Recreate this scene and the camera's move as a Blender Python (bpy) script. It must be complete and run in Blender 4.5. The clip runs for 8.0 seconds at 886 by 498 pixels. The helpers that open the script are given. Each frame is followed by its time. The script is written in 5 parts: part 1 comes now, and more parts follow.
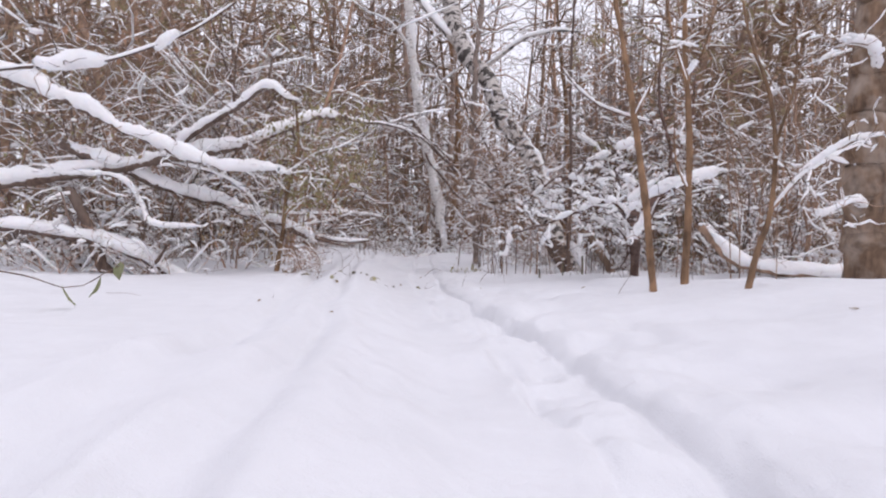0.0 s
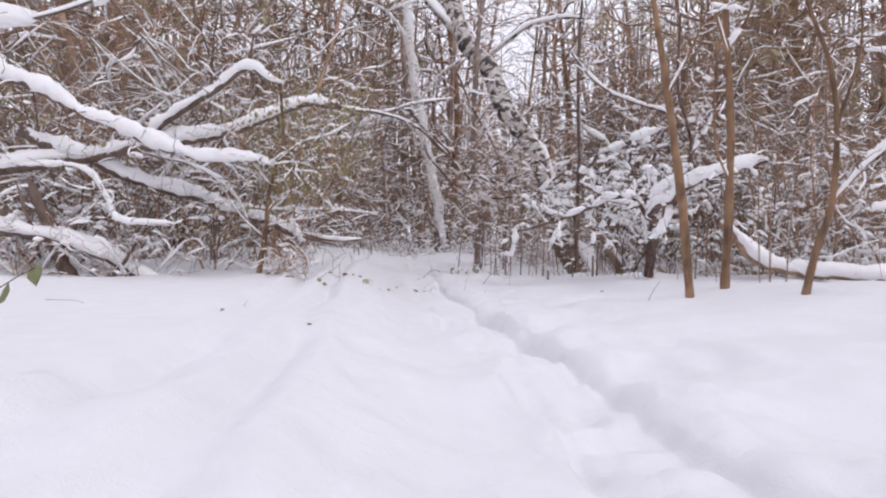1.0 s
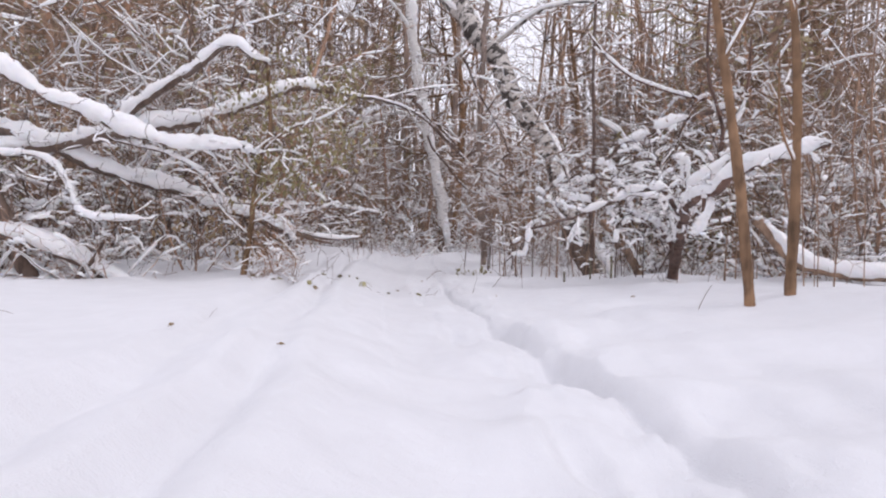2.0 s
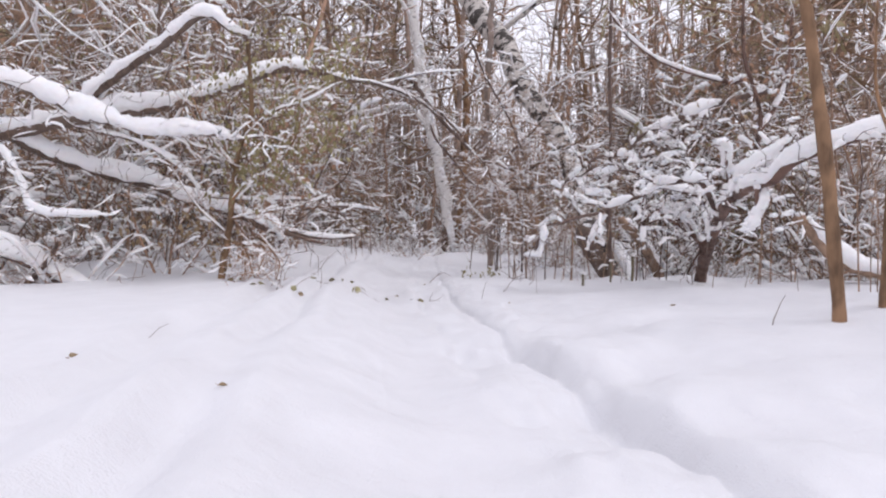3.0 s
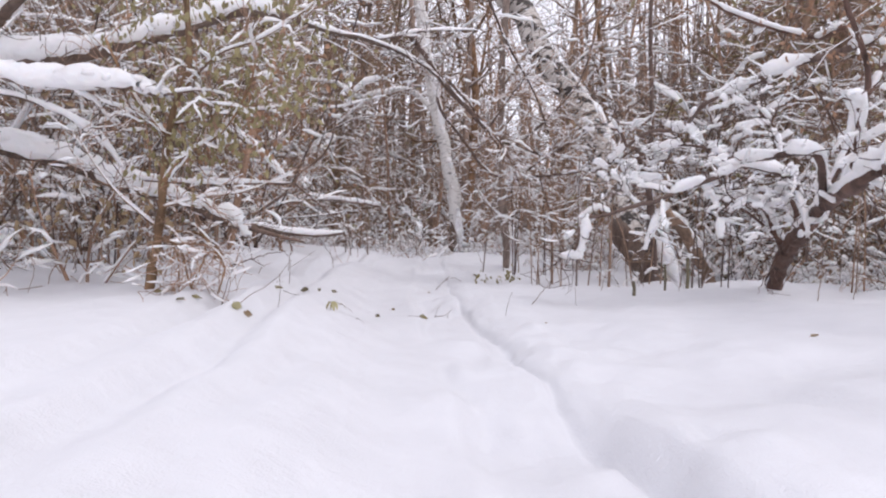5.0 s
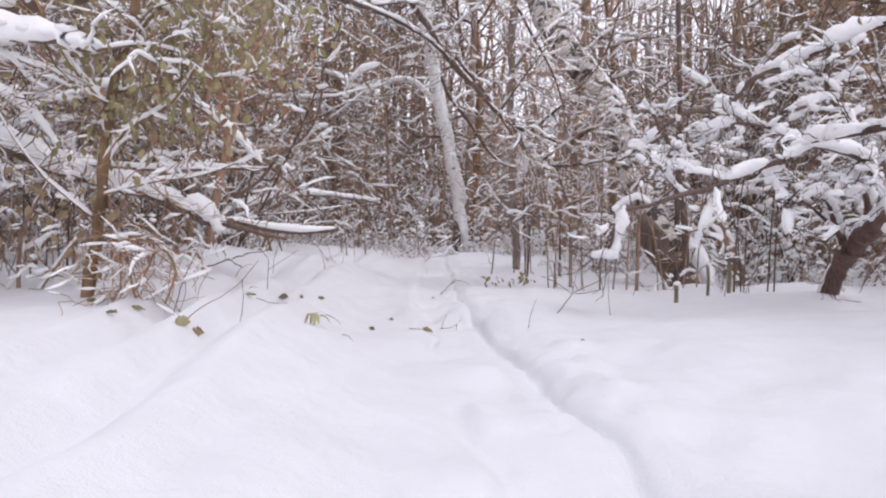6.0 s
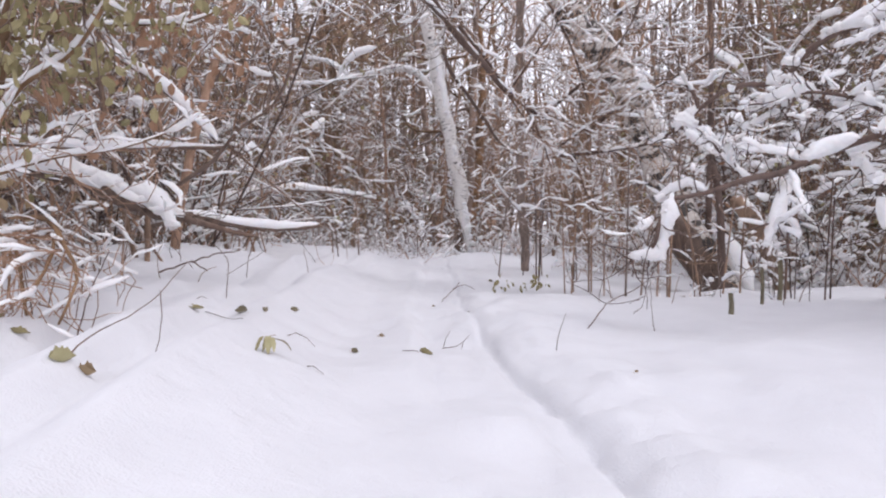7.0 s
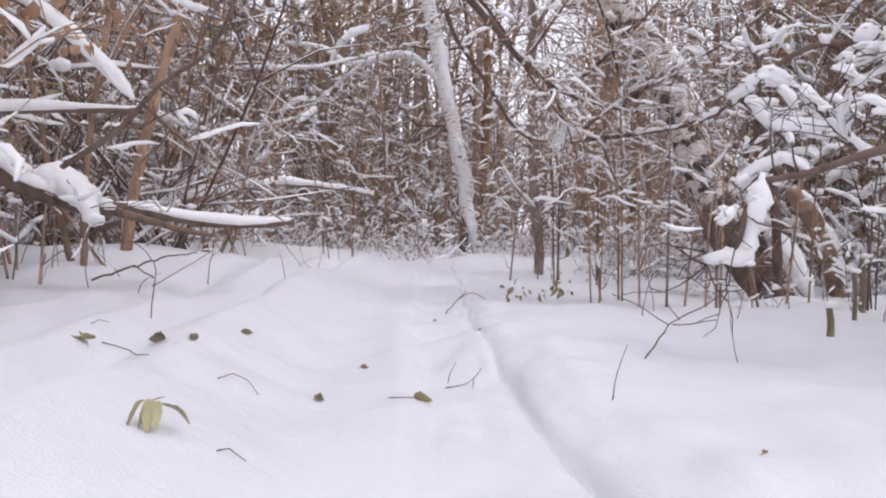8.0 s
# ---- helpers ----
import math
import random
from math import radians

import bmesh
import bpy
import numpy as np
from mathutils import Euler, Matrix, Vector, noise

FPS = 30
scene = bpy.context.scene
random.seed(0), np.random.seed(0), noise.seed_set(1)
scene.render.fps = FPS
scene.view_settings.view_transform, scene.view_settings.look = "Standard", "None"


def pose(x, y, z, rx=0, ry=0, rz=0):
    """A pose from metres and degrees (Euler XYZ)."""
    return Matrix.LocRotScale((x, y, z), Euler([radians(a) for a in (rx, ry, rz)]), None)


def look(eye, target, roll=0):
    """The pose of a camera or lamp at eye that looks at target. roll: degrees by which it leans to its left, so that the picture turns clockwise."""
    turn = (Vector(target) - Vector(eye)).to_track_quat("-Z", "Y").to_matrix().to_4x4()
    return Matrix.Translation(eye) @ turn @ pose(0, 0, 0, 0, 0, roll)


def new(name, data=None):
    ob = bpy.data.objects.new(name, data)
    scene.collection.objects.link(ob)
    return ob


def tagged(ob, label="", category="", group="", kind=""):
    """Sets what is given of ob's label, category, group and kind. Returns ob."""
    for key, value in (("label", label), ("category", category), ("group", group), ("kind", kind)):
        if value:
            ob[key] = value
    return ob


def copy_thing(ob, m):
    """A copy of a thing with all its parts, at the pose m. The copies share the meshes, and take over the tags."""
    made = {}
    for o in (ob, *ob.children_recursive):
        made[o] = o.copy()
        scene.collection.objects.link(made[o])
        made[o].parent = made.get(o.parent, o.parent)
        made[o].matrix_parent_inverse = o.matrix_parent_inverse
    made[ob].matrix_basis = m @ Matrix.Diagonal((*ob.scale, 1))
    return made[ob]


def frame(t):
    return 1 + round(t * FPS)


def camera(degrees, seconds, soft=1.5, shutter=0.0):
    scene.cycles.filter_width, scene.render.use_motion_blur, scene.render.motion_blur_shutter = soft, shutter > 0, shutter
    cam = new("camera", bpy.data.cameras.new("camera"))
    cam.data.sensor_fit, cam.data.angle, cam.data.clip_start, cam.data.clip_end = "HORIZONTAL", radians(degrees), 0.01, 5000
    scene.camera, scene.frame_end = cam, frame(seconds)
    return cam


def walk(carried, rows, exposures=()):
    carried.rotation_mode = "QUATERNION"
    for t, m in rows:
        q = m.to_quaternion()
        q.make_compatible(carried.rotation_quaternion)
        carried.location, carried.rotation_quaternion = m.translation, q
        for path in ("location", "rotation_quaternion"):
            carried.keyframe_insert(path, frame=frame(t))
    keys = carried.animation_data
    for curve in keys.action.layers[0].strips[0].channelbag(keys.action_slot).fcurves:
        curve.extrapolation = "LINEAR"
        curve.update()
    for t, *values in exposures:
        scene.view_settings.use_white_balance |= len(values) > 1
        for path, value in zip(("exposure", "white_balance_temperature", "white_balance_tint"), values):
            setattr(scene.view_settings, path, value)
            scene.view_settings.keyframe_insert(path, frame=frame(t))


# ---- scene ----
cam = camera(74.9, 8.0, soft=2.1)
EXPOSE = 0.06
METRES, EYE, TILT, LEAN, TURN = 4.5, 0.42, 0.0, 0.0, 0.0
ROWS = [
    (0.0, 0.0, 0.0, 0.0, 0.01, -0.96, -0.73),
    (0.5, -0.0025, 0.0594, -0.0015, -0.3, -0.93, -0.75),
    (1.0, -0.0044, 0.1179, -0.0038, -0.19, -0.93, -0.75),
    (1.5, -0.0072, 0.1771, -0.0058, -0.05, -0.94, -0.77),
    (3.0, -0.0128, 0.3601, -0.0089, 0.41, -0.97, -0.7),
    (3.5, -0.014, 0.4192, -0.0091, 0.51, -0.98, -0.7),
    (4.0, -0.0136, 0.4788, -0.0111, 0.62, -0.99, -0.7),
    (4.5, -0.0149, 0.5399, -0.0121, 0.85, -1.02, -0.68),
    (6.0, -0.0281, 0.7293, -0.0182, 1.21, -0.96, -0.58),
    (6.5, -0.0297, 0.7927, -0.0204, 1.2, -0.95, -0.55),
    (7.0, -0.0324, 0.8584, -0.0211, 1.27, -0.94, -0.53),
    (7.5, -0.034, 0.9267, -0.0217, 1.43, -0.94, -0.5),
    (8.0, -0.0353, 0.9988, -0.0226, 1.64, -0.91, -0.42),
]
walk(cam, [(t, pose(0, 0, EYE, TILT, LEAN, TURN) @ pose(METRES * x, METRES * y, METRES * z, 90 + pitch, roll, yaw)) for t, x, y, z, yaw, pitch, roll in ROWS],
     exposures=[(0.0, EXPOSE, 6200, 16), (3.0, EXPOSE + 0.08, 6230, 15), (8.0, EXPOSE + 0.22, 6180, 15)])

# ---- light: a bright overcast winter sky ----
world = bpy.data.worlds.new("overcast_sky")
scene.world = world
world.use_nodes = True
wn = world.node_tree.nodes
wl = world.node_tree.links
sky = wn.new("ShaderNodeTexSky")
sky.sky_type = "NISHITA"
sky.sun_disc = False
sky.sun_elevation, sky.sun_rotation = radians(57), radians(117)
sky.air_density, sky.dust_density, sky.ozone_density = 1.0, 6.0, 1.0
cloud = wn.new("ShaderNodeMix")
cloud.data_type = "RGBA"
cloud.inputs[0].default_value = 0.9
cloud.inputs[7].default_value = (9.6, 9.5, 10.0, 1)
wl.new(sky.outputs[0], cloud.inputs[6])
wl.new(cloud.outputs[2], wn["Background"].inputs[0])
wn["Background"].inputs[1].default_value = 0.108
sun_data = bpy.data.lights.new("sun", "SUN")
sun_data.energy, sun_data.angle, sun_data.color = 0.65, radians(25), (1.0, 0.98, 0.96)
sun = new("sun", sun_data)
sun.matrix_world = look((5, -2.5, 8.6), (0, 0, 0))


# ---- materials ----
def material(name):
    m = bpy.data.materials.new(name)
    m.use_nodes = True
    return m, m.node_tree.nodes, m.node_tree.links, m.node_tree.nodes["Principled BSDF"]


def coords(n, l, scale, kind="Object"):
    c = n.new("ShaderNodeTexCoord")
    s = n.new("ShaderNodeMapping")
    s.inputs["Scale"].default_value = scale
    l.new(c.outputs[kind], s.inputs[0])
    return s.outputs[0]


def noise_tex(n, l, vec, scale, detail=4.0, rough=0.55):
    t = n.new("ShaderNodeTexNoise")
    t.inputs["Scale"].default_value, t.inputs["Detail"].default_value, t.inputs["Roughness"].default_value = scale, detail, rough
    l.new(vec, t.inputs["Vector"])
    return t.outputs[0]


def ramp(n, l, fac, *stops):
    r = n.new("ShaderNodeValToRGB")
    while len(r.color_ramp.elements) < len(stops):
        r.color_ramp.elements.new(0.5)
    for e, (p, c) in zip(r.color_ramp.elements, stops):
        e.position, e.color = p, (*c, 1)
    l.new(fac, r.inputs[0])
    return r.outputs[0]


def mixed(n, l, fac, a, b, mode="MIX"):
    m = n.new("ShaderNodeMix")
    m.data_type, m.blend_type = "RGBA", mode
    for sock, v in ((m.inputs[0], fac), (m.inputs[6], a), (m.inputs[7], b)):
        if isinstance(v, (int, float)):
            sock.default_value = v
        elif isinstance(v, tuple):
            sock.default_value = (*v, 1)
        else:
            l.new(v, sock)
    return m.outputs[2]


def bump(n, l, height, strength, dist, b):
    p = n.new("ShaderNodeBump")
    p.inputs["Strength"].default_value, p.inputs["Distance"].default_value = strength, dist
    l.new(height, p.inputs["Height"])
    l.new(p.outputs[0], b.inputs["Normal"])


def snow_material(name, tint=(0.86, 0.86, 0.89), grain=220, lumps=9.0, depth=0.012, under=0.2):
    m, n, l, b = material(name)
    v = coords(n, l, (1, 1, 1))
    big, fine = noise_tex(n, l, v, lumps, 5), noise_tex(n, l, v, grain, 2)
    l.new(ramp(n, l, big, (0.3, tuple(c * 0.95 for c in tint)), (0.7, tint)), b.inputs["Base Color"])
    b.inputs["Roughness"].default_value = 0.75
    b.inputs["Specular IOR Level"].default_value = 0.25
    b.inputs["Subsurface Weight"].default_value = under
    b.inputs["Subsurface Radius"].default_value = (0.02, 0.025, 0.03)
    b.inputs["Subsurface Scale"].default_value = 0.5
    bump(n, l, mixed(n, l, 0.12, big, fine), 0.5, depth, b)
    return m


def bark_material(name, dark, light, scale=30, moss=None):
    m, n, l, b = material(name)
    v = coords(n, l, (1, 1, 0.22))
    grain, patch = noise_tex(n, l, v, scale, 6, 0.65), noise_tex(n, l, coords(n, l, (1, 1, 1)), 5, 3)
    col = ramp(n, l, grain, (0.32, dark), (0.68, light))
    col = mixed(n, l, ramp(n, l, patch, (0.45, (0, 0, 0)), (0.7, (0.8, 0.8, 0.8))), col, moss or tuple(c * 1.5 for c in light))
    info = n.new("ShaderNodeObjectInfo")
    shade = ramp(n, l, info.outputs["Random"], (0.0, (0.75, 0.75, 0.75)), (1.0, (1.2, 1.15, 1.1)))
    l.new(mixed(n, l, 1.0, col, shade, "MULTIPLY"), b.inputs["Base Color"])
    b.inputs["Roughness"].default_value = 0.85
    bump(n, l, grain, 0.6, 0.006, b)
    return m


def birch_material(name, pale=(0.76, 0.73, 0.7), dull=(0.5, 0.46, 0.43), cut=0.53):
    m, n, l, b = material(name)
    marks = noise_tex(n, l, coords(n, l, (7, 42, 1), "UV"), 1.0, 3, 0.5)
    scars = noise_tex(n, l, coords(n, l, (6, 9, 1), "UV"), 1.0, 5, 0.62)
    fine = noise_tex(n, l, coords(n, l, (14, 90, 1), "UV"), 1.0, 3)
    base = ramp(n, l, fine, (0.3, dull), (0.65, pale))
    col = mixed(n, l, ramp(n, l, marks, (0.6, (0, 0, 0)), (0.66, (1, 1, 1))), base, (0.07, 0.055, 0.05))
    col = mixed(n, l, ramp(n, l, scars, (cut, (0, 0, 0)), (cut + 0.04, (1, 1, 1))), col, (0.045, 0.035, 0.03))
    l.new(col, b.inputs["Base Color"])
    b.inputs["Roughness"].default_value = 0.7
    bump(n, l, mixed(n, l, 0.5, marks, scars), 0.5, 0.008, b)
    return m


def leaf_material(name, a, c):
    m, n, l, b = material(name)
    v = coords(n, l, (1, 1, 1))
    mott = noise_tex(n, l, v, 40, 3)
    g = n.new("ShaderNodeNewGeometry")
    isle = ramp(n, l, g.outputs["Random Per Island"], (0, a), (1, c))
    l.new(mixed(n, l, 0.5, isle, ramp(n, l, mott, (0.3, a), (0.7, c))), b.inputs["Base Color"])
    b.inputs["Roughness"].default_value = 0.7
    b.inputs["Transmission Weight"].default_value = 0.0
    return m


SNOW = snow_material("settled_snow", tint=(0.77, 0.77, 0.79), lumps=7.0, depth=0.045, under=0.0)
CLUMP = snow_material("clinging_snow", tint=(0.91, 0.9, 0.9), grain=120, lumps=28, depth=0.02)
BARK = bark_material("brown_bark", (0.15, 0.1, 0.07), (0.36, 0.246, 0.174))
WET = bark_material("wet_dark_bark", (0.075, 0.05, 0.04), (0.22, 0.15, 0.115), 30, (0.2, 0.155, 0.13))
TAN = bark_material("tan_bark", (0.085, 0.05, 0.028), (0.26, 0.158, 0.09), 20)
DARK = bark_material("dark_bark", (0.06, 0.042, 0.036), (0.17, 0.115, 0.095), 35, (0.16, 0.12, 0.105))
GREY = bark_material("grey_bark", (0.16, 0.119, 0.098), (0.34, 0.262, 0.22), 40)
OCHRE = bark_material("ochre_bark", (0.1, 0.058, 0.03), (0.29, 0.18, 0.1), 20)
REDDISH = bark_material("reddish_dark_bark", (0.05, 0.03, 0.024), (0.145, 0.088, 0.07), 30)
MOSSY = bark_material("mossy_grey_bark", (0.09, 0.08, 0.05), (0.2, 0.18, 0.125), 30)
TWIG = bark_material("twig_bark", (0.205, 0.13, 0.09), (0.42, 0.276, 0.195), 60)
FROSTED = bark_material("frosted_far_bark", (0.2, 0.15, 0.122), (0.41, 0.34, 0.305), 3.0, (0.6, 0.56, 0.56))
FARWOOD = bark_material("far_brown_bark", (0.14, 0.105, 0.085), (0.31, 0.245, 0.21), 3.0, (0.45, 0.41, 0.39))
BIRCH = birch_material("birch_bark", (0.82, 0.8, 0.77), (0.6, 0.56, 0.53), 0.63)
SCARRED = birch_material("scarred_birch_bark", (0.66, 0.62, 0.58), (0.36, 0.31, 0.27), 0.5)
OLDBIRCH = bark_material("old_brown_bark", (0.07, 0.045, 0.03), (0.26, 0.17, 0.11), 16, (0.4, 0.34, 0.29))
NEEDLE = leaf_material("conifer_needles", (0.25, 0.205, 0.105), (0.4, 0.33, 0.18))
DRYLEAF = leaf_material("dry_brown_leaf", (0.24, 0.165, 0.09), (0.4, 0.3, 0.18))
PALELEAF = leaf_material("pale_olive_leaf", (0.3, 0.27, 0.13), (0.48, 0.44, 0.26))
SEPIA = leaf_material("sepia_leaf", (0.15, 0.125, 0.075), (0.27, 0.23, 0.14))
GREENLEAF = leaf_material("green_leaf", (0.14, 0.15, 0.07), (0.27, 0.28, 0.14))
OLIVE = leaf_material("olive_leaf", (0.2, 0.17, 0.08), (0.35, 0.3, 0.15))
BRONZE = leaf_material("bronze_needles", (0.27, 0.19, 0.115), (0.4, 0.29, 0.185))
RUST = leaf_material("rust_leaf", (0.26, 0.145, 0.085), (0.42, 0.25, 0.155))

# ---- ground ----
RUT_Y = [-6.0, 0.0, 1.0, 2.0, 2.75, 3.7, 4.7, 5.4, 6.0, 6.6, 7.7, 10.0, 13.0, 20.0]
RUT_X = [1.5, 0.76, 0.66, 0.55, 0.44, 0.3, 0.18, 0.1, 0.0, -0.07, -0.13, -0.22, -0.36, -0.8]


def rut_line(y):
    return np.interp(y, RUT_Y, RUT_X)


def wobble(x, y, s, seed=0.0):
    """Cheap smooth noise for numpy arrays, about -1 to 1, with features of s metres."""
    a = np.sin(x * 1.7 / s + 1.3 * np.sin(y * 1.1 / s + seed) + seed * 2.1)
    b = np.sin(y * 1.9 / s + 1.7 * np.sin(x * 0.9 / s - seed) - seed * 1.3)
    c = np.sin((x * 0.8 + y * 1.3) / s * 1.6 + seed * 3.3)
    return (a + b + c) / 3


def ease(a, b, v):
    k = np.clip((v - a) / (b - a), 0, 1)
    return k * k * (3 - 2 * k)


LATTICE = np.random.default_rng(99).random((256, 256))


def lumps(x, y, size, seed=0):
    """Value noise with lumps of about the size, -1 to 1."""
    u, v = x / size + 37.7 * seed + 500, y / size + 11.3 * seed + 500
    i, j = np.floor(u).astype(int), np.floor(v).astype(int)
    a, b = u - i, v - j
    a, b = a * a * (3 - 2 * a), b * b * (3 - 2 * b)
    i, j, k, l = i % 256, j % 256, (i + 1) % 256, (j + 1) % 256
    t = (LATTICE[i, j] * (1 - a) + LATTICE[k, j] * a) * (1 - b) + (LATTICE[i, l] * (1 - a) + LATTICE[k, l] * a) * b
    return 2 * t - 1


def ground_z(x, y):
    x, y = np.asarray(x, float), np.asarray(y, float)
    d = x - rut_line(y) + 0.03 * lumps(x * 0.3, y, 0.5, 2) + 0.016 * lumps(x, y, 0.16, 4) + 0.006 * lumps(x, y, 0.06, 3)
    left = 0.085 + 0.03 * wobble(x, y, 1.3)
    right = np.interp(y, [0, 3.5, 6.0, 8.5, 11, 14], [0.14, 0.2, 0.03, -0.06, 0.11, 0.18]) + 0.02 * wobble(x, y, 1.1, 3)
    floor_z = np.interp(y, [0, 3, 6, 8, 11, 14], [-0.09, -0.08, -0.09, -0.03, 0.1, 0.17])
    left = left + np.interp(y, [6, 9, 11, 14], [0, 0.05, 0.06, 0.1])
    fade = 1 - ease(9.5, 13.0, y)
    # packed floor, a lane of blurred footprints beside the bank, the crease at its foot, and the soft banks
    lane = ease(-0.34, -0.24, d) * (1 - ease(-0.04, 0.02, d))
    near = np.interp(y, [2.6, 4.4, 6.5, 8.0], [1.0, 0.6, 0.6, 0.3])
    tread = floor_z + fade * (0.022 * lumps(x, y, 0.42, 1) + 0.014 * lumps(x, y, 0.19, 5))
    tread = tread - fade * lane * (0.012 + near * (0.05 * lumps(x, y, 0.22, 6) + 0.034 * np.abs(lumps(x, y, 0.13, 20)) + 0.010 * lumps(x, y, 0.06, 21)))
    tread = tread + 0.016 * fade * np.exp(-((d + 0.30 + 0.03 * lumps(x, y, 0.4, 7)) / 0.06) ** 2) * (0.6 + 0.9 * lumps(x, y, 0.3, 8))
    edge = d + 0.035 * lumps(x, y, 0.55, 11)
    z_left = tread + (left - tread) * (0.85 * ease(-0.48, -0.92, edge) + 0.15 * ease(-0.9, -1.6, edge))
    z_right = tread + (right - tread) * ((0.17 + 0.13 * lumps(x * 0.3, y, 0.4, 31)) * ease(-0.01, 0.07, d) + 0.83 * np.clip((d - 0.01) / 1.6, 0, 1))
    z = np.where(d < 0, z_left, z_right)
    z = z - 0.024 * np.exp(-((d + 0.005) / 0.018) ** 2) * fade * (0.8 + 0.6 * lumps(x, y, 0.3, 8))
    z = z + 0.016 * np.exp(-((d - 0.17) / 0.11) ** 2) * fade * (0.7 + 1.6 * lumps(x, y, 0.2, 9) + 0.6 * lumps(x, y, 0.08, 32))
    z = z + 0.028 * np.exp(-((d - 0.55) / 0.34) ** 2) * fade * (lumps(x, y, 0.34, 10) + 0.25 * lumps(x, y, 0.1, 22) + 0.4 * lumps(x * 2.2, y * 0.5, 0.2, 23))
    crumb = np.exp(-((d - 0.02) / 0.24) ** 2) * fade
    z = z + crumb * (0.022 * np.abs(lumps(x, y, 0.16, 33)) + 0.014 * np.abs(lumps(x, y, 0.07, 34)) - 0.016)
    z = z - 0.022 * np.exp(-((d + 0.27 + 0.04 * lumps(x, y, 0.3, 35)) / 0.03) ** 2) * fade * np.clip(0.4 + 1.2 * lumps(x, y, 0.5, 36), 0, 1)
    # old half-filled tracks beside the path, along its line
    for at, deep in ((-1.03, 0.06), (-1.3, 0.045), (-0.8, 0.03)):
        q = d - at + 0.05 * lumps(x, y, 0.7, 12)
        z = z - deep * np.exp(-(q / 0.06) ** 2) * fade * (0.8 + 0.7 * lumps(x, y, 0.6, 13)) + 0.8 * deep * np.exp(-((q + 0.1) / 0.045) ** 2) * fade * (0.6 + 0.8 * lumps(x, y, 0.5, 18))
    far = ease(14, 24, np.hypot(x, y - 3))
    z = z * (1 - far) + far * (0.12 + 0.25 * wobble(x, y, 7))
    z = z + 0.17 * np.exp(-((x + 2.4) / 1.1) ** 2 - ((y - 7.9) / 0.8) ** 2) + 0.1 * np.exp(-((x + 2.2) / 1.1) ** 2 - ((y - 10.6) / 0.9) ** 2)
    wild = ease(1.3, 2.2, np.abs(d + 0.2)) * ease(4.5, 6.5, y)
    return z + 0.026 * lumps(x, y, 0.8, 14) + 0.013 * lumps(x, y, 0.28, 15) + wild * (0.05 * lumps(x, y, 0.6, 16) + 0.025 * lumps(x, y, 0.22, 17))


def gz(x, y):
    return float(ground_z(x, y))


def mesh_from(name, verts, faces, mat, smooth=True, uvs=None):
    me = bpy.data.meshes.new(name)
    me.from_pydata(verts, [], faces)
    if smooth:
        me.polygons.foreach_set("use_smooth", [True] * len(me.polygons))
    me.materials.append(mat)
    if uvs is not None:
        layer = me.uv_layers.new(name="UVMap")
        idx = np.empty(len(me.loops), dtype=np.int32)
        me.loops.foreach_get("vertex_index", idx)
        layer.data.foreach_set("uv", np.asarray(uvs, np.float32)[idx].ravel())
    return me


def steps(*parts):
    return np.concatenate([np.arange(a, b, s) for a, b, s in parts])


gx = steps((-900, -100, 100), (-100, -20, 10), (-20, -6, 1.0), (-6, -2.2, 0.12), (-2.2, -1.3, 0.05), (-1.3, -0.6, 0.028), (-0.6, -0.08, 0.016), (-0.08, 0.1, 0.008), (0.1, 0.6, 0.016), (0.6, 1.3, 0.03), (1.3, 2.2, 0.05), (2.2, 6, 0.12), (6, 20, 1.0), (20, 100, 10), (100, 901, 100))
gy = steps((-900, -100, 100), (-100, -10, 10), (-10, -1, 0.5), (-1, 0.8, 0.1), (0.8, 2.2, 0.03), (2.2, 8, 0.04), (8, 15, 0.1), (15, 30, 0.8), (30, 100, 7), (100, 901, 100))
XX, YY = np.meshgrid(gx, gy)
XX = XX + rut_line(YY) * (1 - ease(1.4, 5.0, np.abs(XX)))
ZZ = ground_z(XX, YY)
nx, ny = len(gx), len(gy)
verts = np.stack([XX.ravel(), YY.ravel(), ZZ.ravel()], 1)
i0 = (np.arange(ny - 1)[:, None] * nx + np.arange(nx - 1)[None]).ravel()
ground = new("ground", mesh_from("ground", verts.tolist(), np.stack([i0, i0 + 1, i0 + nx + 1, i0 + nx], 1).tolist(), SNOW))
tagged(ground, "deep white snow with a trodden path and one rut", "snow", kind="structure")

# ---- woody things: tubes along branches, and the snow that lies on them ----
UP = np.array([0.0, 0.0, 1.0])


def smooth_line(points, step):
    """Catmull-Rom through the points, resampled at about step metres."""
    p = np.asarray(points, float)
    if len(p) < 3:
        k = max(2, int(np.linalg.norm(p[-1] - p[0]) / step) + 1)
        return p[0] + (p[-1] - p[0]) * np.linspace(0, 1, k)[:, None]
    q = np.vstack([2 * p[0] - p[1], p, 2 * p[-1] - p[-2]])
    out = []
    for i in range(1, len(q) - 2):
        k = max(1, int(np.linalg.norm(q[i + 1] - q[i]) / step))
        for u in np.arange(k) / k:
            a, b, c, d = q[i - 1], q[i], q[i + 1], q[i + 2]
            out.append(0.5 * (2 * b + (c - a) * u + (2 * a - 5 * b + 4 * c - d) * u * u + (3 * b - a - 3 * c + d) * u ** 3))
    out.append(q[-2])
    return np.array(out)


def tangents(p):
    t = np.gradient(p, axis=0)
    return t / (np.linalg.norm(t, axis=1, keepdims=True) + 1e-9)


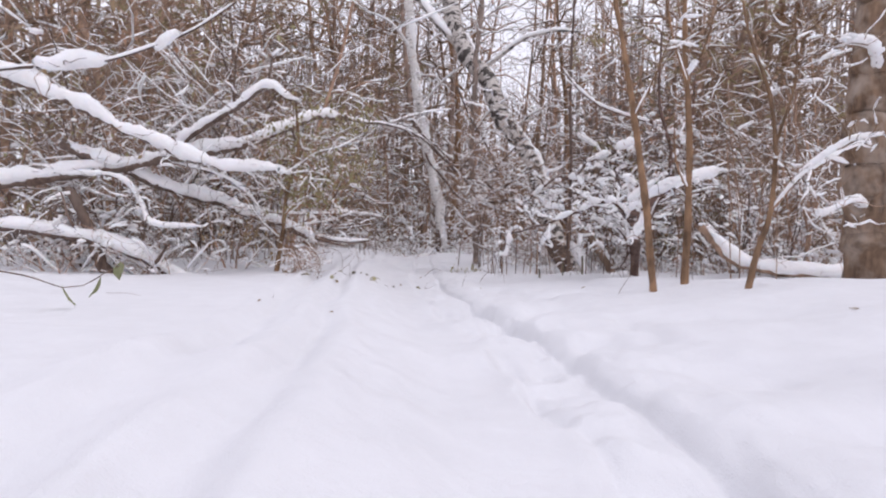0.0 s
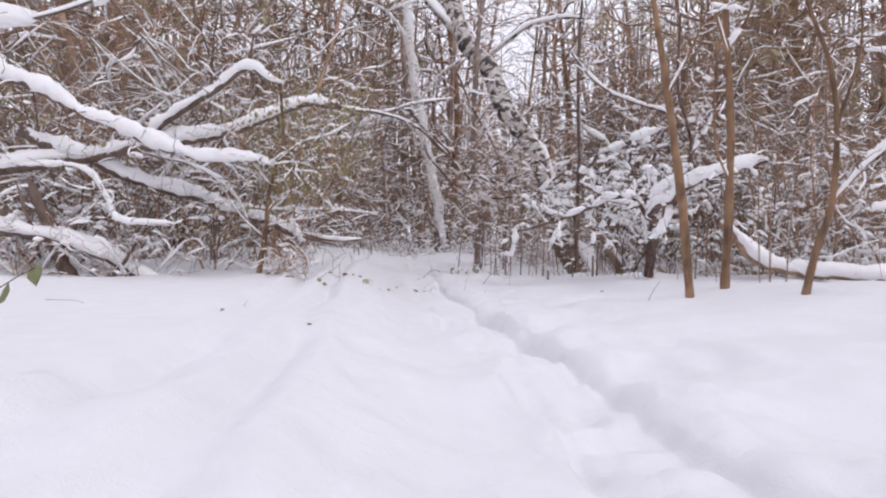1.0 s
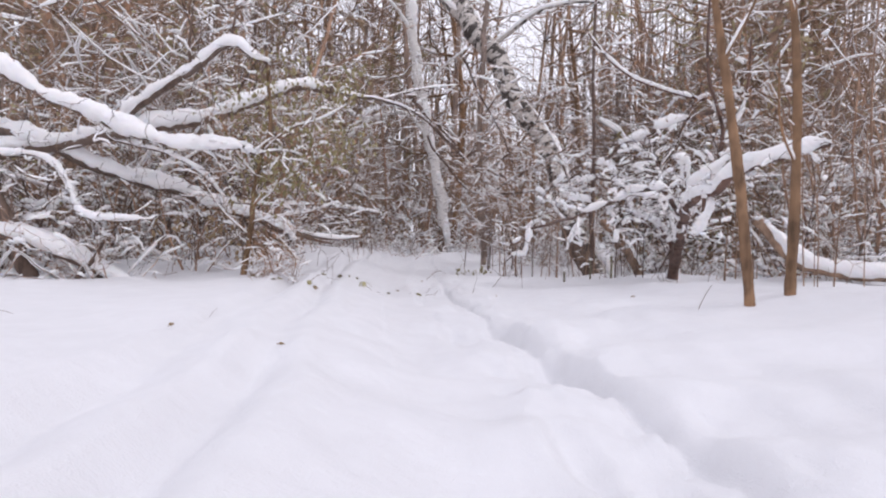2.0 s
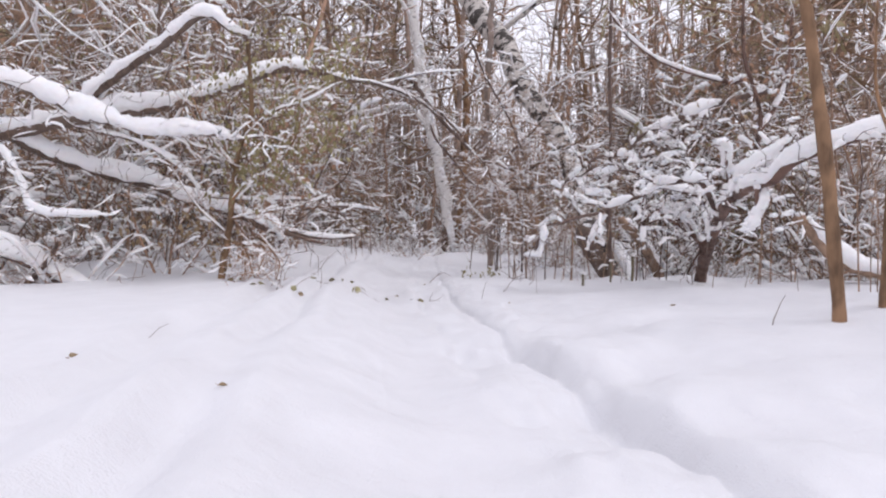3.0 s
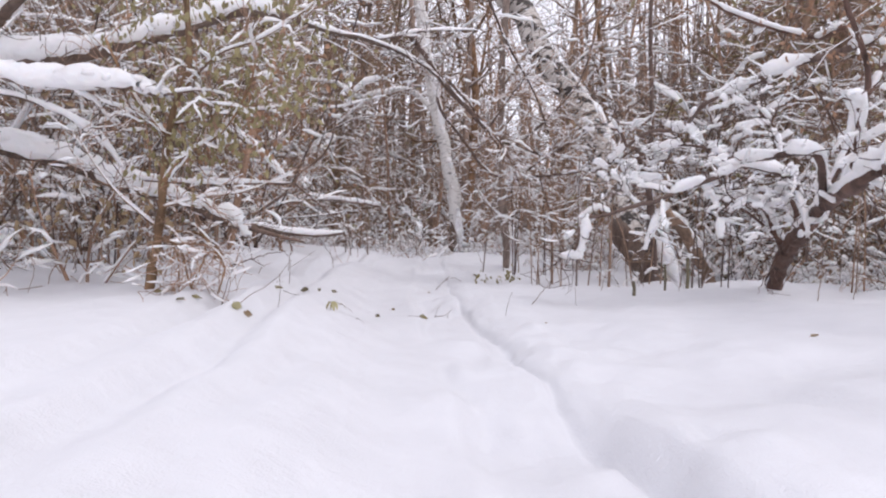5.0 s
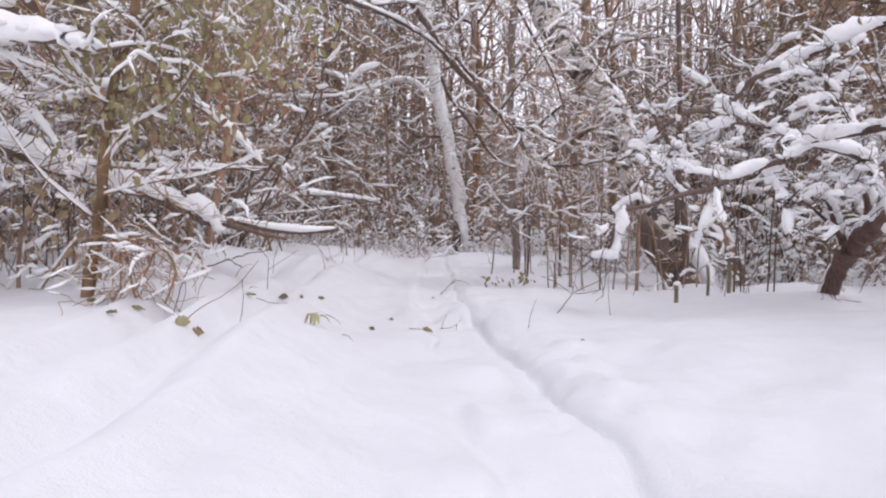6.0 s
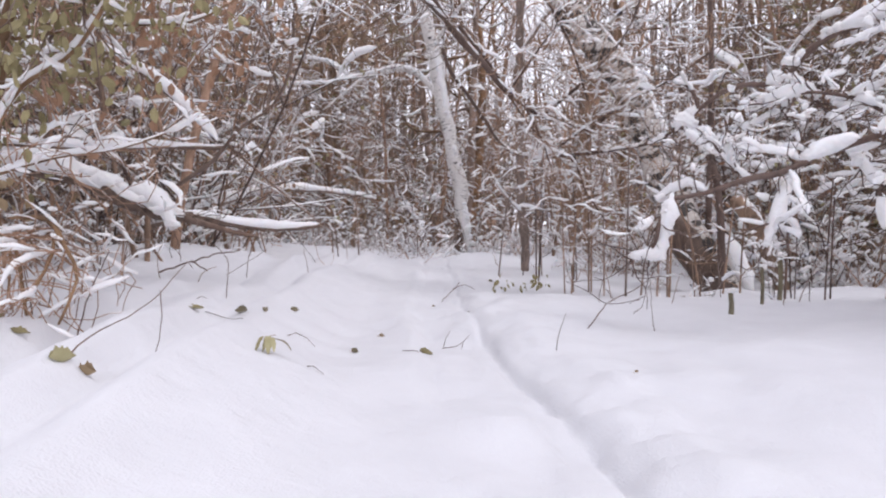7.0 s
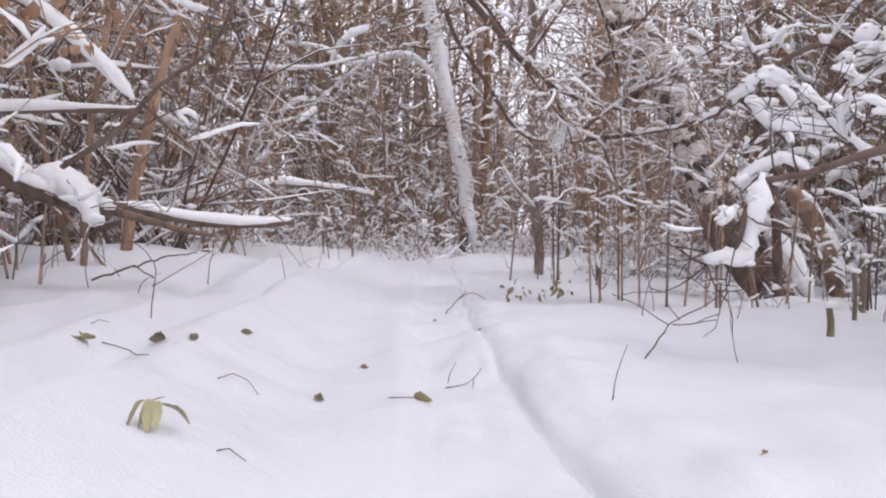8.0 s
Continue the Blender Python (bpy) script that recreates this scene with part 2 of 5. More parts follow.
class Mesh:
    """Gathers tubes and caps into one set of vertices and faces."""

    def __init__(self, plain=0):
        self.plain = plain
        self.v, self.f, self.uv, self.n = [], [], [], 0

    def rings(self, ring, cap=True, uv=None):
        k, s = ring.shape[:2]
        a = self.n + (np.arange(k - 1)[:, None] * s + np.arange(s)[None])
        b = self.n + (np.arange(k - 1)[:, None] * s + (np.arange(s)[None] + 1) % s)
        self.f += np.stack([a, b, b + s, a + s], 2).reshape(-1, 4).tolist()
        if cap:
            self.f += [list(range(self.n + s - 1, self.n - 1, -1)), list(range(self.n + (k - 1) * s, self.n + k * s))]
        self.v.append(ring.reshape(-1, 3))
        self.uv.append(np.zeros((k * s, 2)) if uv is None else uv.reshape(-1, 2))
        self.n += k * s

    def tube(self, p, r, sides=5, rough=0.0, rng=None):
        t = tangents(p)
        ref = np.array([0.31, 0.95, 0.05]) if abs(t[0][2]) > 0.5 else UP
        s = np.cross(t, ref)
        s /= np.linalg.norm(s, axis=1, keepdims=True) + 1e-9
        n = np.cross(s, t)
        ang = np.linspace(0, 2 * np.pi, sides, endpoint=False)
        rr = np.asarray(r, float)[:, None] * np.ones(sides)
        if rough and rng is not None:
            rr = rr * (1 + rough * rng.uniform(-1, 1, rr.shape))
        ring = p[:, None] + rr[..., None] * (np.cos(ang)[None, :, None] * s[:, None] + np.sin(ang)[None, :, None] * n[:, None])
        run = np.concatenate([[0], np.cumsum(np.linalg.norm(np.diff(p, axis=0), axis=1))])
        uv = np.stack(np.broadcast_arrays((ang * np.mean(r))[None], run[:, None]), 2)
        self.rings(ring, uv=uv)

    def cap(self, p, r, w, h, rng, gaps=0.1, steep=0.86, side=None):
        """Snow on top of the line p: lumps of about w to each side and h high, left out where the line is steep."""
        t = tangents(p)
        keep = np.abs(t[:, 2]) < steep
        keep &= rng.random(len(p)) > gaps
        start = None
        for i in range(len(p) + 1):
            if i < len(p) and keep[i]:
                start = i if start is None else start
                continue
            if start is not None and i - start >= 2:
                self._lump(p[start:i], np.asarray(r)[start:i], t[start:i], w, h, rng, side)
            start = None

    def _lump(self, p, r, t, w, h, rng, side):
        run = float(np.linalg.norm(np.diff(p, axis=0), axis=1).sum())
        w, h = min(w, 0.16 * run), min(h, 0.35 * run)
        if h > 0.015 and not self.plain:
            k = max(6, len(p))
            u = np.sin(np.linspace(-1, 1, k) * np.pi / 2)
            at = (u + 1) / 2 * (len(p) - 1)
            i = np.arange(len(p))
            p = np.stack([np.interp(at, i, p[:, c]) for c in range(3)], 1)
            r = np.interp(at, i, r)
            t = tangents(p)
        else:
            k = len(p)
            u = np.linspace(-1, 1, k)
        s = np.cross(t, UP)
        s /= np.linalg.norm(s, axis=1, keepdims=True) + 1e-9
        n = np.cross(s, t)
        ends = np.sqrt(np.clip(1 - np.abs(u) ** (7 if k > 4 else 2.5), 0.12, 1))
        jit = 1 + 0.75 * np.convolve(rng.uniform(-1, 1, k + 4), [0.08, 0.22, 0.4, 0.22, 0.08], "valid") + 0.2 * np.sin(np.arange(k) * 0.45 + rng.uniform(0, 6))
        flat = np.sqrt(np.clip(1 - t[:, 2] ** 2, 0.05, 1))
        ww = (r * 1.0 + w) * ends * (0.35 + 0.65 * jit) * (0.6 + 0.4 * flat)
        hh = (h * jit * flat + r * 0.6) * ends
        prof = np.array([(-0.75, -0.22), (-1.02, 0.2), (-0.8, 0.72), (-0.32, 0.97), (0.32, 0.97), (0.8, 0.72), (1.02, 0.2), (0.75, -0.22)])
        if h < 0.015 or self.plain:
            prof = np.array([(-1.0, -0.1), (0.0, 1.0), (1.0, -0.1)]) if self.plain > 1 else prof[[0, 1, 3, 4, 6, 7]]
        c = p + n * (r * 0.22)[:, None]
        ring = c[:, None] + (ww[:, None] * prof[:, 0])[..., None] * s[:, None] + (hh[:, None] * prof[:, 1])[..., None] * n[:, None]
        if h > 0.02:
            ring = ring + rng.normal(size=ring.shape) * h * 0.1
        self.rings(ring)
        if h > 0.02 and not self.plain:
            for i in range(1, k - 1):
                if rng.random() < (0.7 if h > 0.035 else 0.45):
                    clump(self, c[i] + n[i] * hh[i] * rng.uniform(0.25, 0.7) + s[i] * ww[i] * rng.uniform(-0.7, 0.7), h * rng.uniform(0.22, 0.55), rng)

    def leaf(self, at, way, size, rng):
        """One cupped, pointed leaf of six faces."""
        way = np.asarray(way, float)
        way /= np.linalg.norm(way) + 1e-9
        s = np.cross(way, rng.normal(size=3))
        s /= np.linalg.norm(s) + 1e-9
        n = np.cross(s, way)
        rows = [(0, 0, 0), (0.3, 0.26, 0.07), (0.65, 0.24, 0.09), (1.0, 0, -0.06)]
        pts = []
        for a, b, c in rows:
            for g in (-1, 0, 1):
                pts.append(at + size * (way * a + s * b * g + n * (c * abs(g))))
        o = self.n
        for i in range(3):
            for j in range(2):
                self.f.append([o + 3 * i + j, o + 3 * i + j + 1, o + 3 * i + j + 4, o + 3 * i + j + 3])
        self.v.append(np.array(pts))
        self.uv.append(np.zeros((12, 2)))
        self.n += 12

    def spray(self, at, way, size, rng):
        """A narrow bent blade of two faces, for needles."""
        way = np.asarray(way, float)
        way /= np.linalg.norm(way) + 1e-9
        s = np.cross(way, rng.normal(size=3))
        s *= 0.09 / (np.linalg.norm(s) + 1e-9)
        dip = np.array([0, 0, -0.12])
        self.v.append(np.array([at, at + size * (way * 0.5 + s), at + size * (way * 0.5 - s), at + size * (way + dip)]))
        self.f += [[self.n, self.n + 1, self.n + 2], [self.n + 1, self.n + 3, self.n + 2]]
        self.uv.append(np.zeros((4, 2)))
        self.n += 4

    def build(self, name, mat, smooth=True):
        if not self.n:
            return None
        return mesh_from(name, np.concatenate(self.v).tolist(), self.f, mat, smooth, np.concatenate(self.uv))


def part(name, data, parent, label="", kind=""):
    ob = new(name, data)
    ob.parent = parent
    return tagged(ob, label, kind=kind)


def base(name, at, label, category, group=""):
    ob = new(name)
    ob.location = at
    ob.empty_display_size = 0.1
    return tagged(ob, label, category, group)


def taper(k, r0, r1, power=1.0):
    return r1 + (r0 - r1) * (1 - np.linspace(0, 1, k)) ** power


def offshoot(rng, start, way, length, r, bend=0.35, lift=0.1, step=0.06):
    """A crooked twig as a line and its radii."""
    k = max(3, int(length / step) + 1)
    d = np.asarray(way, float) / (np.linalg.norm(way) + 1e-9)
    pts = [np.asarray(start, float)]
    for _ in range(k - 1):
        d = d + rng.normal(size=3) * bend * 0.5 + UP * lift * 0.4
        d /= np.linalg.norm(d)
        pts.append(pts[-1] + d * length / (k - 1))
    return np.array(pts), taper(k, r, r * 0.35)


def side_way(rng, t, angle):
    """A direction turned off t by about the angle in degrees, to a random side."""
    s = np.cross(t, rng.normal(size=3))
    s /= np.linalg.norm(s) + 1e-9
    a = radians(angle)
    return t * math.cos(a) + s * math.sin(a)


def twiggery(rng, lines, count, length, r, bend=0.35, lift=0.1, angle=55, step=0.06, low=0.15):
    """Twigs that leave the given lines."""
    out = []
    for p, rad in lines:
        t = tangents(p)
        for _ in range(max(1, int(count * (0.6 + 0.8 * rng.random())))):
            i = int(len(p) * (low + (0.98 - low) * rng.random()))
            i = min(i, len(p) - 1)
            k = 0.55 + 0.6 * rng.random()
            out.append(offshoot(rng, p[i], side_way(rng, t[i], angle * (0.7 + 0.6 * rng.random())), length * k, min(r, rad[i] * 0.8), bend, lift, step))
    return out


def shrub_meshes(seed, height=1.2, stems=5, spread=35, mat=TWIG, snowy=1.0, leafy=0, leaf_mat=None, r=0.006, kids=5, grand=4, sides=3):
    """The meshes of a bush: stems, twigs, snow and leaves, about its base."""
    rng = np.random.default_rng(seed)
    main = []
    for i in range(stems):
        a = rng.uniform(0, 2 * np.pi)
        tilt = radians(spread * rng.random() ** 0.7)
        way = (math.cos(a) * math.sin(tilt), math.sin(a) * math.sin(tilt), math.cos(tilt))
        at = (0.12 * rng.normal(), 0.12 * rng.normal(), -0.06)
        main.append(offshoot(rng, at, way, height * rng.uniform(0.6, 1.15), r * rng.uniform(0.7, 1.3), 0.22, 0.05, height / 9))
    second = twiggery(rng, main, kids, height * 0.42, r * 0.5, 0.6, 0.02, 55, height / 11)
    third = twiggery(rng, second, grand, height * 0.22, r * 0.26, 0.9, 0.0, 55, height / 16)
    out = []
    for p, rad in main:
        m = Mesh()
        m.tube(p, rad, sides + 1)
        out.append(("stem", m.build("stem", mat)))
    m = Mesh()
    for p, rad in second + third:
        m.tube(p, np.maximum(rad, 0.0018), sides)
    out.append(("twig_growth", m.build("twig_growth", mat)))
    if snowy > 0:
        m = Mesh(2 if snowy < 2 else 0)
        for p, rad in main + second + third[::2]:
            m.cap(p, rad, 0.0032 * snowy * rng.uniform(0.4, 2.2), 0.0078 * snowy * rng.uniform(0.4, 2.0), rng, 0.24, 0.85)
        for p, rad in second:
            if rng.random() < 0.25 * snowy:
                i = rng.integers(0, len(p))
                clump(m, p[i] + UP * 0.008, rng.uniform(0.007, 0.018) * snowy ** 0.7, rng)
        out.append(("snow_cover", m.build("snow_cover", CLUMP)))
    if leafy:
        m = Mesh()
        for _ in range(leafy):
            p, rad = third[rng.integers(0, len(third))]
            i = rng.integers(0, len(p))
            m.leaf(p[i], rng.normal(size=3) + (0, 0, -0.9), rng.uniform(0.03, 0.06), rng)
        out.append(("foliage", m.build("foliage", leaf_mat or DRYLEAF, False)))
    return [(a, b) for a, b in out if b]


def clump(m, at, size, rng):
    """A rounded, uneven lump of snow."""
    k, s = 4, 6
    th = np.linspace(0.12, np.pi - 0.12, k)
    ph = np.linspace(0, 2 * np.pi, s, endpoint=False)
    rad = size * (1 + 0.22 * rng.uniform(-1, 1, (k, s)))
    sx, sy = rng.uniform(0.8, 1.6), rng.uniform(0.8, 1.6)
    ring = np.stack([rad * np.sin(th)[:, None] * np.cos(ph) * sx, rad * np.sin(th)[:, None] * np.sin(ph) * sy, rad * np.cos(th)[:, None] * 0.62 + 0 * ph], 2)
    m.rings(ring[::-1] + np.asarray(at))


def assemble(name, meshes, at, label, category, group="", turn=0.0, scale=1.0):
    ob = base(name, at, label, category, group)
    for pname, data in meshes:
        part(pname, data, ob, kind="stuff" if pname in ("twig_growth", "foliage", "crown", "snow_cover") else "")
    ob.rotation_euler = (0, 0, turn)
    ob.scale = (scale,) * 3
    return ob


def tree_meshes(seed, height=7.0, r=0.06, lean=4, limbs=16, mat=BARK, snowy=1.0, first=0.25, limb_len=0.24, sides=6, needles=0, needle_mat=None, droop=0.0, grand=4):
    rng = np.random.default_rng(seed)
    a = rng.uniform(0, 2 * np.pi)
    way = (math.cos(a) * math.sin(radians(lean)), math.sin(a) * math.sin(radians(lean)), 1)
    trunk, rad = offshoot(rng, (0, 0, -0.1), way, height, r, 0.1, 0.05, height / 16)
    rad = taper(len(trunk), r, r * 0.18)
    limb = twiggery(rng, [(trunk, rad)], limbs, height * limb_len, r * 0.35, 0.55, 0.06 - droop, 62, height / 48, first)
    second = twiggery(rng, limb, grand, height * limb_len * 0.45, r * 0.16, 0.8, 0.0 - droop, 50, height / 60)
    third = twiggery(rng, second, 2, height * limb_len * 0.28, r * 0.08, 0.9, 0.0, 55, height / 48) if not needles else []
    out = []
    m = Mesh()
    m.tube(trunk, rad, sides)
    out.append(("trunk", m.build("trunk", mat)))
    m = Mesh()
    for p, q in limb:
        m.tube(p, q, 4)
    out.append(("crown", m.build("crown", mat)))
    m = Mesh()
    for p, q in second + third:
        m.tube(p, np.maximum(q, 0.003), 3)
    out.append(("twig_growth", m.build("twig_growth", mat)))
    if snowy > 0:
        m = Mesh(2)
        for p, q in limb + (second[::2] if needles else second + third[::2]):
            m.cap(p, q, 0.005 * snowy * rng.uniform(0.4, 2.0), 0.011 * snowy * rng.uniform(0.4, 2.0), rng, 0.42 if needles else 0.28, 0.85)
        out.append(("snow_cover", m.build("snow_cover", CLUMP)))
    if needles:
        m = Mesh()
        for p, q in second + limb:
            t = tangents(p)
            for _ in range(needles):
                i = rng.integers(len(p) // 3, len(p))
                m.spray(p[i], side_way(rng, t[i], 45) + (0, 0, -0.25), rng.uniform(0.12, 0.27), rng)
        out.append(("foliage", m.build("foliage", needle_mat or NEEDLE, False)))
    return [(a, b) for a, b in out if b]


# ---- the trees and fallen wood beside the path ----
def hero(name, at, label, category, lines, mat, seed, twigs=6, twig_len=0.3, twig_r=0.004, snow_twigs=1.0, grand=3, twig_mat=None, sides=9, group="", lift=0.05, rough=0.08, steep=0.9, step=0.05, gaps=0.0):
    """A tree or limb from a few named lines: (part name, points, first radius, last radius, snow width, snow height, twigs)."""
    rng = np.random.default_rng(seed)
    o = np.array(at, float)
    ob = base(name, at, label, category, group)
    snow, fine = Mesh(1 if snow_twigs < 1.5 else 0), Mesh()
    for pname, pts, r0, r1, sw, sh, count in lines:
        p = smooth_line(np.array(pts, float) - o, step)
        wob = np.convolve(rng.normal(size=len(p) + 4), np.ones(5) / 5, "valid")[:, None] * np.array([0.6, 0.6, 0.6]) * r0 * 0.5
        wob[0] *= 0
        p = p + wob
        rad = taper(len(p), r0, r1, 0.9)
        m = Mesh()
        m.tube(p, rad * (1 + 0.12 * np.convolve(rng.normal(size=len(p) + 2), np.ones(3) / 3, "valid")), sides, rough, rng)
        wood = part(pname, m.build(pname, mat), ob)
        if sh:
            ridge = Mesh()
            ridge.cap(p, rad, sw, sh, rng, gaps, steep)
            if ridge.n:
                part("snow_ridge", ridge.build("snow_ridge", CLUMP), wood, "thick clinging white snow", "stuff" if gaps else "")
        n = int(count * twigs)
        if n:
            one = twiggery(rng, [(p, np.maximum(rad, twig_r))], n, twig_len, twig_r, 0.6, lift, 60, 0.045)
            two = twiggery(rng, one, grand, twig_len * 0.5, twig_r * 0.6, 0.6, 0.0, 55, 0.035) if grand else []
            for q, rr in one + two:
                fine.tube(q, np.maximum(rr, 0.0015), 3)
                if snow_twigs and rng.random() < 0.72 and (snow_twigs < 1.5 or q[:, 2].min() + o[2] > 0.34):
                    snow.cap(q, rr, 0.004 * snow_twigs * rng.uniform(0.5, 1.9), 0.011 * snow_twigs * rng.uniform(0.5, 1.9), rng, 0.3, 0.8)
                    if rng.random() < 0.12 * snow_twigs:
                        clump(snow, q[-1], rng.uniform(0.006, 0.014) * snow_twigs ** 0.5, rng)
    if fine.n:
        part("twig_growth", fine.build("twig_growth", twig_mat or mat), ob, kind="stuff")
    if snow.n:
        part("twig_snow", snow.build("twig_snow", CLUMP), ob, kind="stuff")
    return ob


def with_leaves(ob, spots, count, seed, mat, size=(0.04, 0.08), spread=0.1, name="foliage"):
    """Hanging dry leaves in bunches about the given places."""
    rng = np.random.default_rng(seed)
    o = np.array(ob.location)
    m = Mesh()
    for s in spots:
        for _ in range(count):
            m.leaf(np.array(s) - o + rng.normal(size=3) * spread, rng.normal(size=3) * 0.5 + (0, 0, -1), rng.uniform(*size), rng)
    return part(name, m.build(name, mat, False), ob, kind="stuff")


# the fallen tree across the left of the path
hero("fallen_tree", (-3.55, 5.5, 0.9), "fallen bare tree with thick snow lying along its limbs", "fallen tree", [
    ("limb", [(-4.6, 5.3, 0.8), (-3.6, 5.45, 0.98), (-3.09, 5.55, 1.07), (-2.71, 5.6, 1.16), (-2.01, 5.73, 1.32), (-1.73, 5.95, 1.49), (-1.39, 6.13, 1.69), (-1.22, 6.25, 1.72), (-1.09, 6.4, 1.75)], 0.062, 0.034, 0.026, 0.072, 3.5),
    ("branch", [(-1.15, 6.35, 1.74), (-0.95, 6.6, 1.75), (-0.67, 6.9, 1.77), (-0.35, 7.25, 1.73), (-0.14, 7.5, 1.6)], 0.022, 0.009, 0.006, 0.014, 5),
    ("branch", [(-4.55, 5.3, 2.1), (-3.85, 5.33, 1.8), (-3.36, 5.33, 1.59), (-2.87, 5.33, 1.36), (-2.43, 5.33, 1.18), (-2.08, 5.33, 1.07), (-1.69, 5.33, 1.05), (-1.42, 5.33, 1.0)], 0.048, 0.012, 0.034, 0.085, 3),
    ("branch", [(-1.42, 5.33, 1.0), (-1.25, 5.36, 1.03), (-1.1, 5.4, 1.0)], 0.009, 0.004, 0.004, 0.012, 2),
    ("branch", [(-2.6, 5.62, 1.22), (-2.5, 5.6, 1.35), (-2.21, 5.5, 1.5), (-1.92, 5.4, 1.63), (-1.65, 5.35, 1.8), (-1.5, 5.35, 1.73), (-1.37, 5.4, 1.68)], 0.036, 0.014, 0.022, 0.06, 2),
    ("branch", [(-1.64, 5.35, 1.8), (-1.6, 5.35, 2.0), (-1.59, 5.35, 2.08), (-1.51, 5.35, 2.14)], 0.012, 0.006, 0.012, 0.03, 1),
    ("branch", [(-0.67, 6.9, 1.79), (-0.3, 7.3, 2.0), (0.1, 7.7, 2.15)], 0.012, 0.004, 0.008, 0.015, 2),
    ("branch", [(-1.6, 6.05, 1.58), (-1.5, 6.0, 1.3), (-1.42, 5.9, 1.0), (-1.38, 5.85, 0.8)], 0.014, 0.004, 0.006, 0.01, 1),
    ("branch", [(-2.75, 5.6, 1.16), (-2.2, 5.7, 1.02), (-1.9, 5.75, 0.8), (-1.75, 5.7, 0.55)], 0.014, 0.005, 0.01, 0.03, 2),
    ("branch", [(-3.6, 5.4, 0.98), (-3.0, 5.3, 0.95), (-2.75, 5.25, 0.72), (-2.62, 5.2, 0.52), (-2.2, 5.25, 0.5)], 0.012, 0.005, 0.012, 0.035, 3),
    ("branch", [(-2.0, 5.5, 1.6), (-1.98, 5.45, 1.9), (-1.9, 5.4, 2.3)], 0.012, 0.005, 0.004, 0.01, 2),
], WET, 11, twigs=9, twig_len=0.38, snow_twigs=0.75, step=0.038)

hero("fallen_log", (-2.0, 6.1, 0.6), "snow-covered fallen log with a broken pale end", "log", [
    ("limb", [(-3.6, 5.45, 1.27), (-3.15, 5.55, 1.08), (-2.72, 5.75, 0.89), (-2.3, 6.0, 0.76), (-2.0, 6.2, 0.63), (-1.65, 6.42, 0.5), (-1.5, 6.7, 0.42)], 0.046, 0.032, 0.032, 0.075, 3),
    ("branch", [(-1.52, 6.7, 0.43), (-1.3, 6.95, 0.39), (-1.1, 7.05, 0.38), (-0.92, 7.12, 0.395)], 0.03, 0.014, 0.008, 0.02, 0.5),
    ("branch", [(-1.64, 6.45, 0.52), (-1.54, 6.5, 0.48), (-1.46, 6.52, 0.36)], 0.014, 0.01, 0.03, 0.06, 0),
    ("branch", [(-1.5, 6.7, 0.42), (-1.3, 6.75, 0.36), (-1.15, 6.8, 0.33)], 0.018, 0.008, 0.0, 0.0, 0),
], WET, 12, twigs=9, twig_len=0.33, snow_twigs=0.8, step=0.038)

hero("dead_branch", (-1.9, 6.1, 0.6), "dead forked branch with snow along its top", "branch", [
    ("limb", [(-2.3, 6.2, 0.72), (-1.61, 6.08, 0.67), (-1.25, 6.08, 0.67), (-1.04, 6.08, 0.67)], 0.014, 0.009, 0.008, 0.02, 0.5),
    ("branch", [(-1.2, 5.98, 0.5), (-1.05, 6.0, 0.61), (-0.98, 6.05, 0.73), (-0.85, 6.08, 0.84), (-0.79, 6.1, 1.0), (-0.78, 6.1, 1.2)], 0.008, 0.004, 0.0, 0.0, 1),
    ("branch", [(-1.02, 6.05, 0.68), (-0.88, 6.0, 0.57), (-0.74, 6.0, 0.45), (-0.6, 6.0, 0.35)], 0.005, 0.002, 0, 0, 0.5),
    ("branch", [(-1.7, 6.1, 1.15), (-1.4, 6.1, 0.98), (-1.2, 6.1, 0.82), (-1.08, 6.1, 0.7)], 0.016, 0.008, 0.012, 0.03, 0.5),
], WET, 13, twigs=5, twig_len=0.3, snow_twigs=0.8)

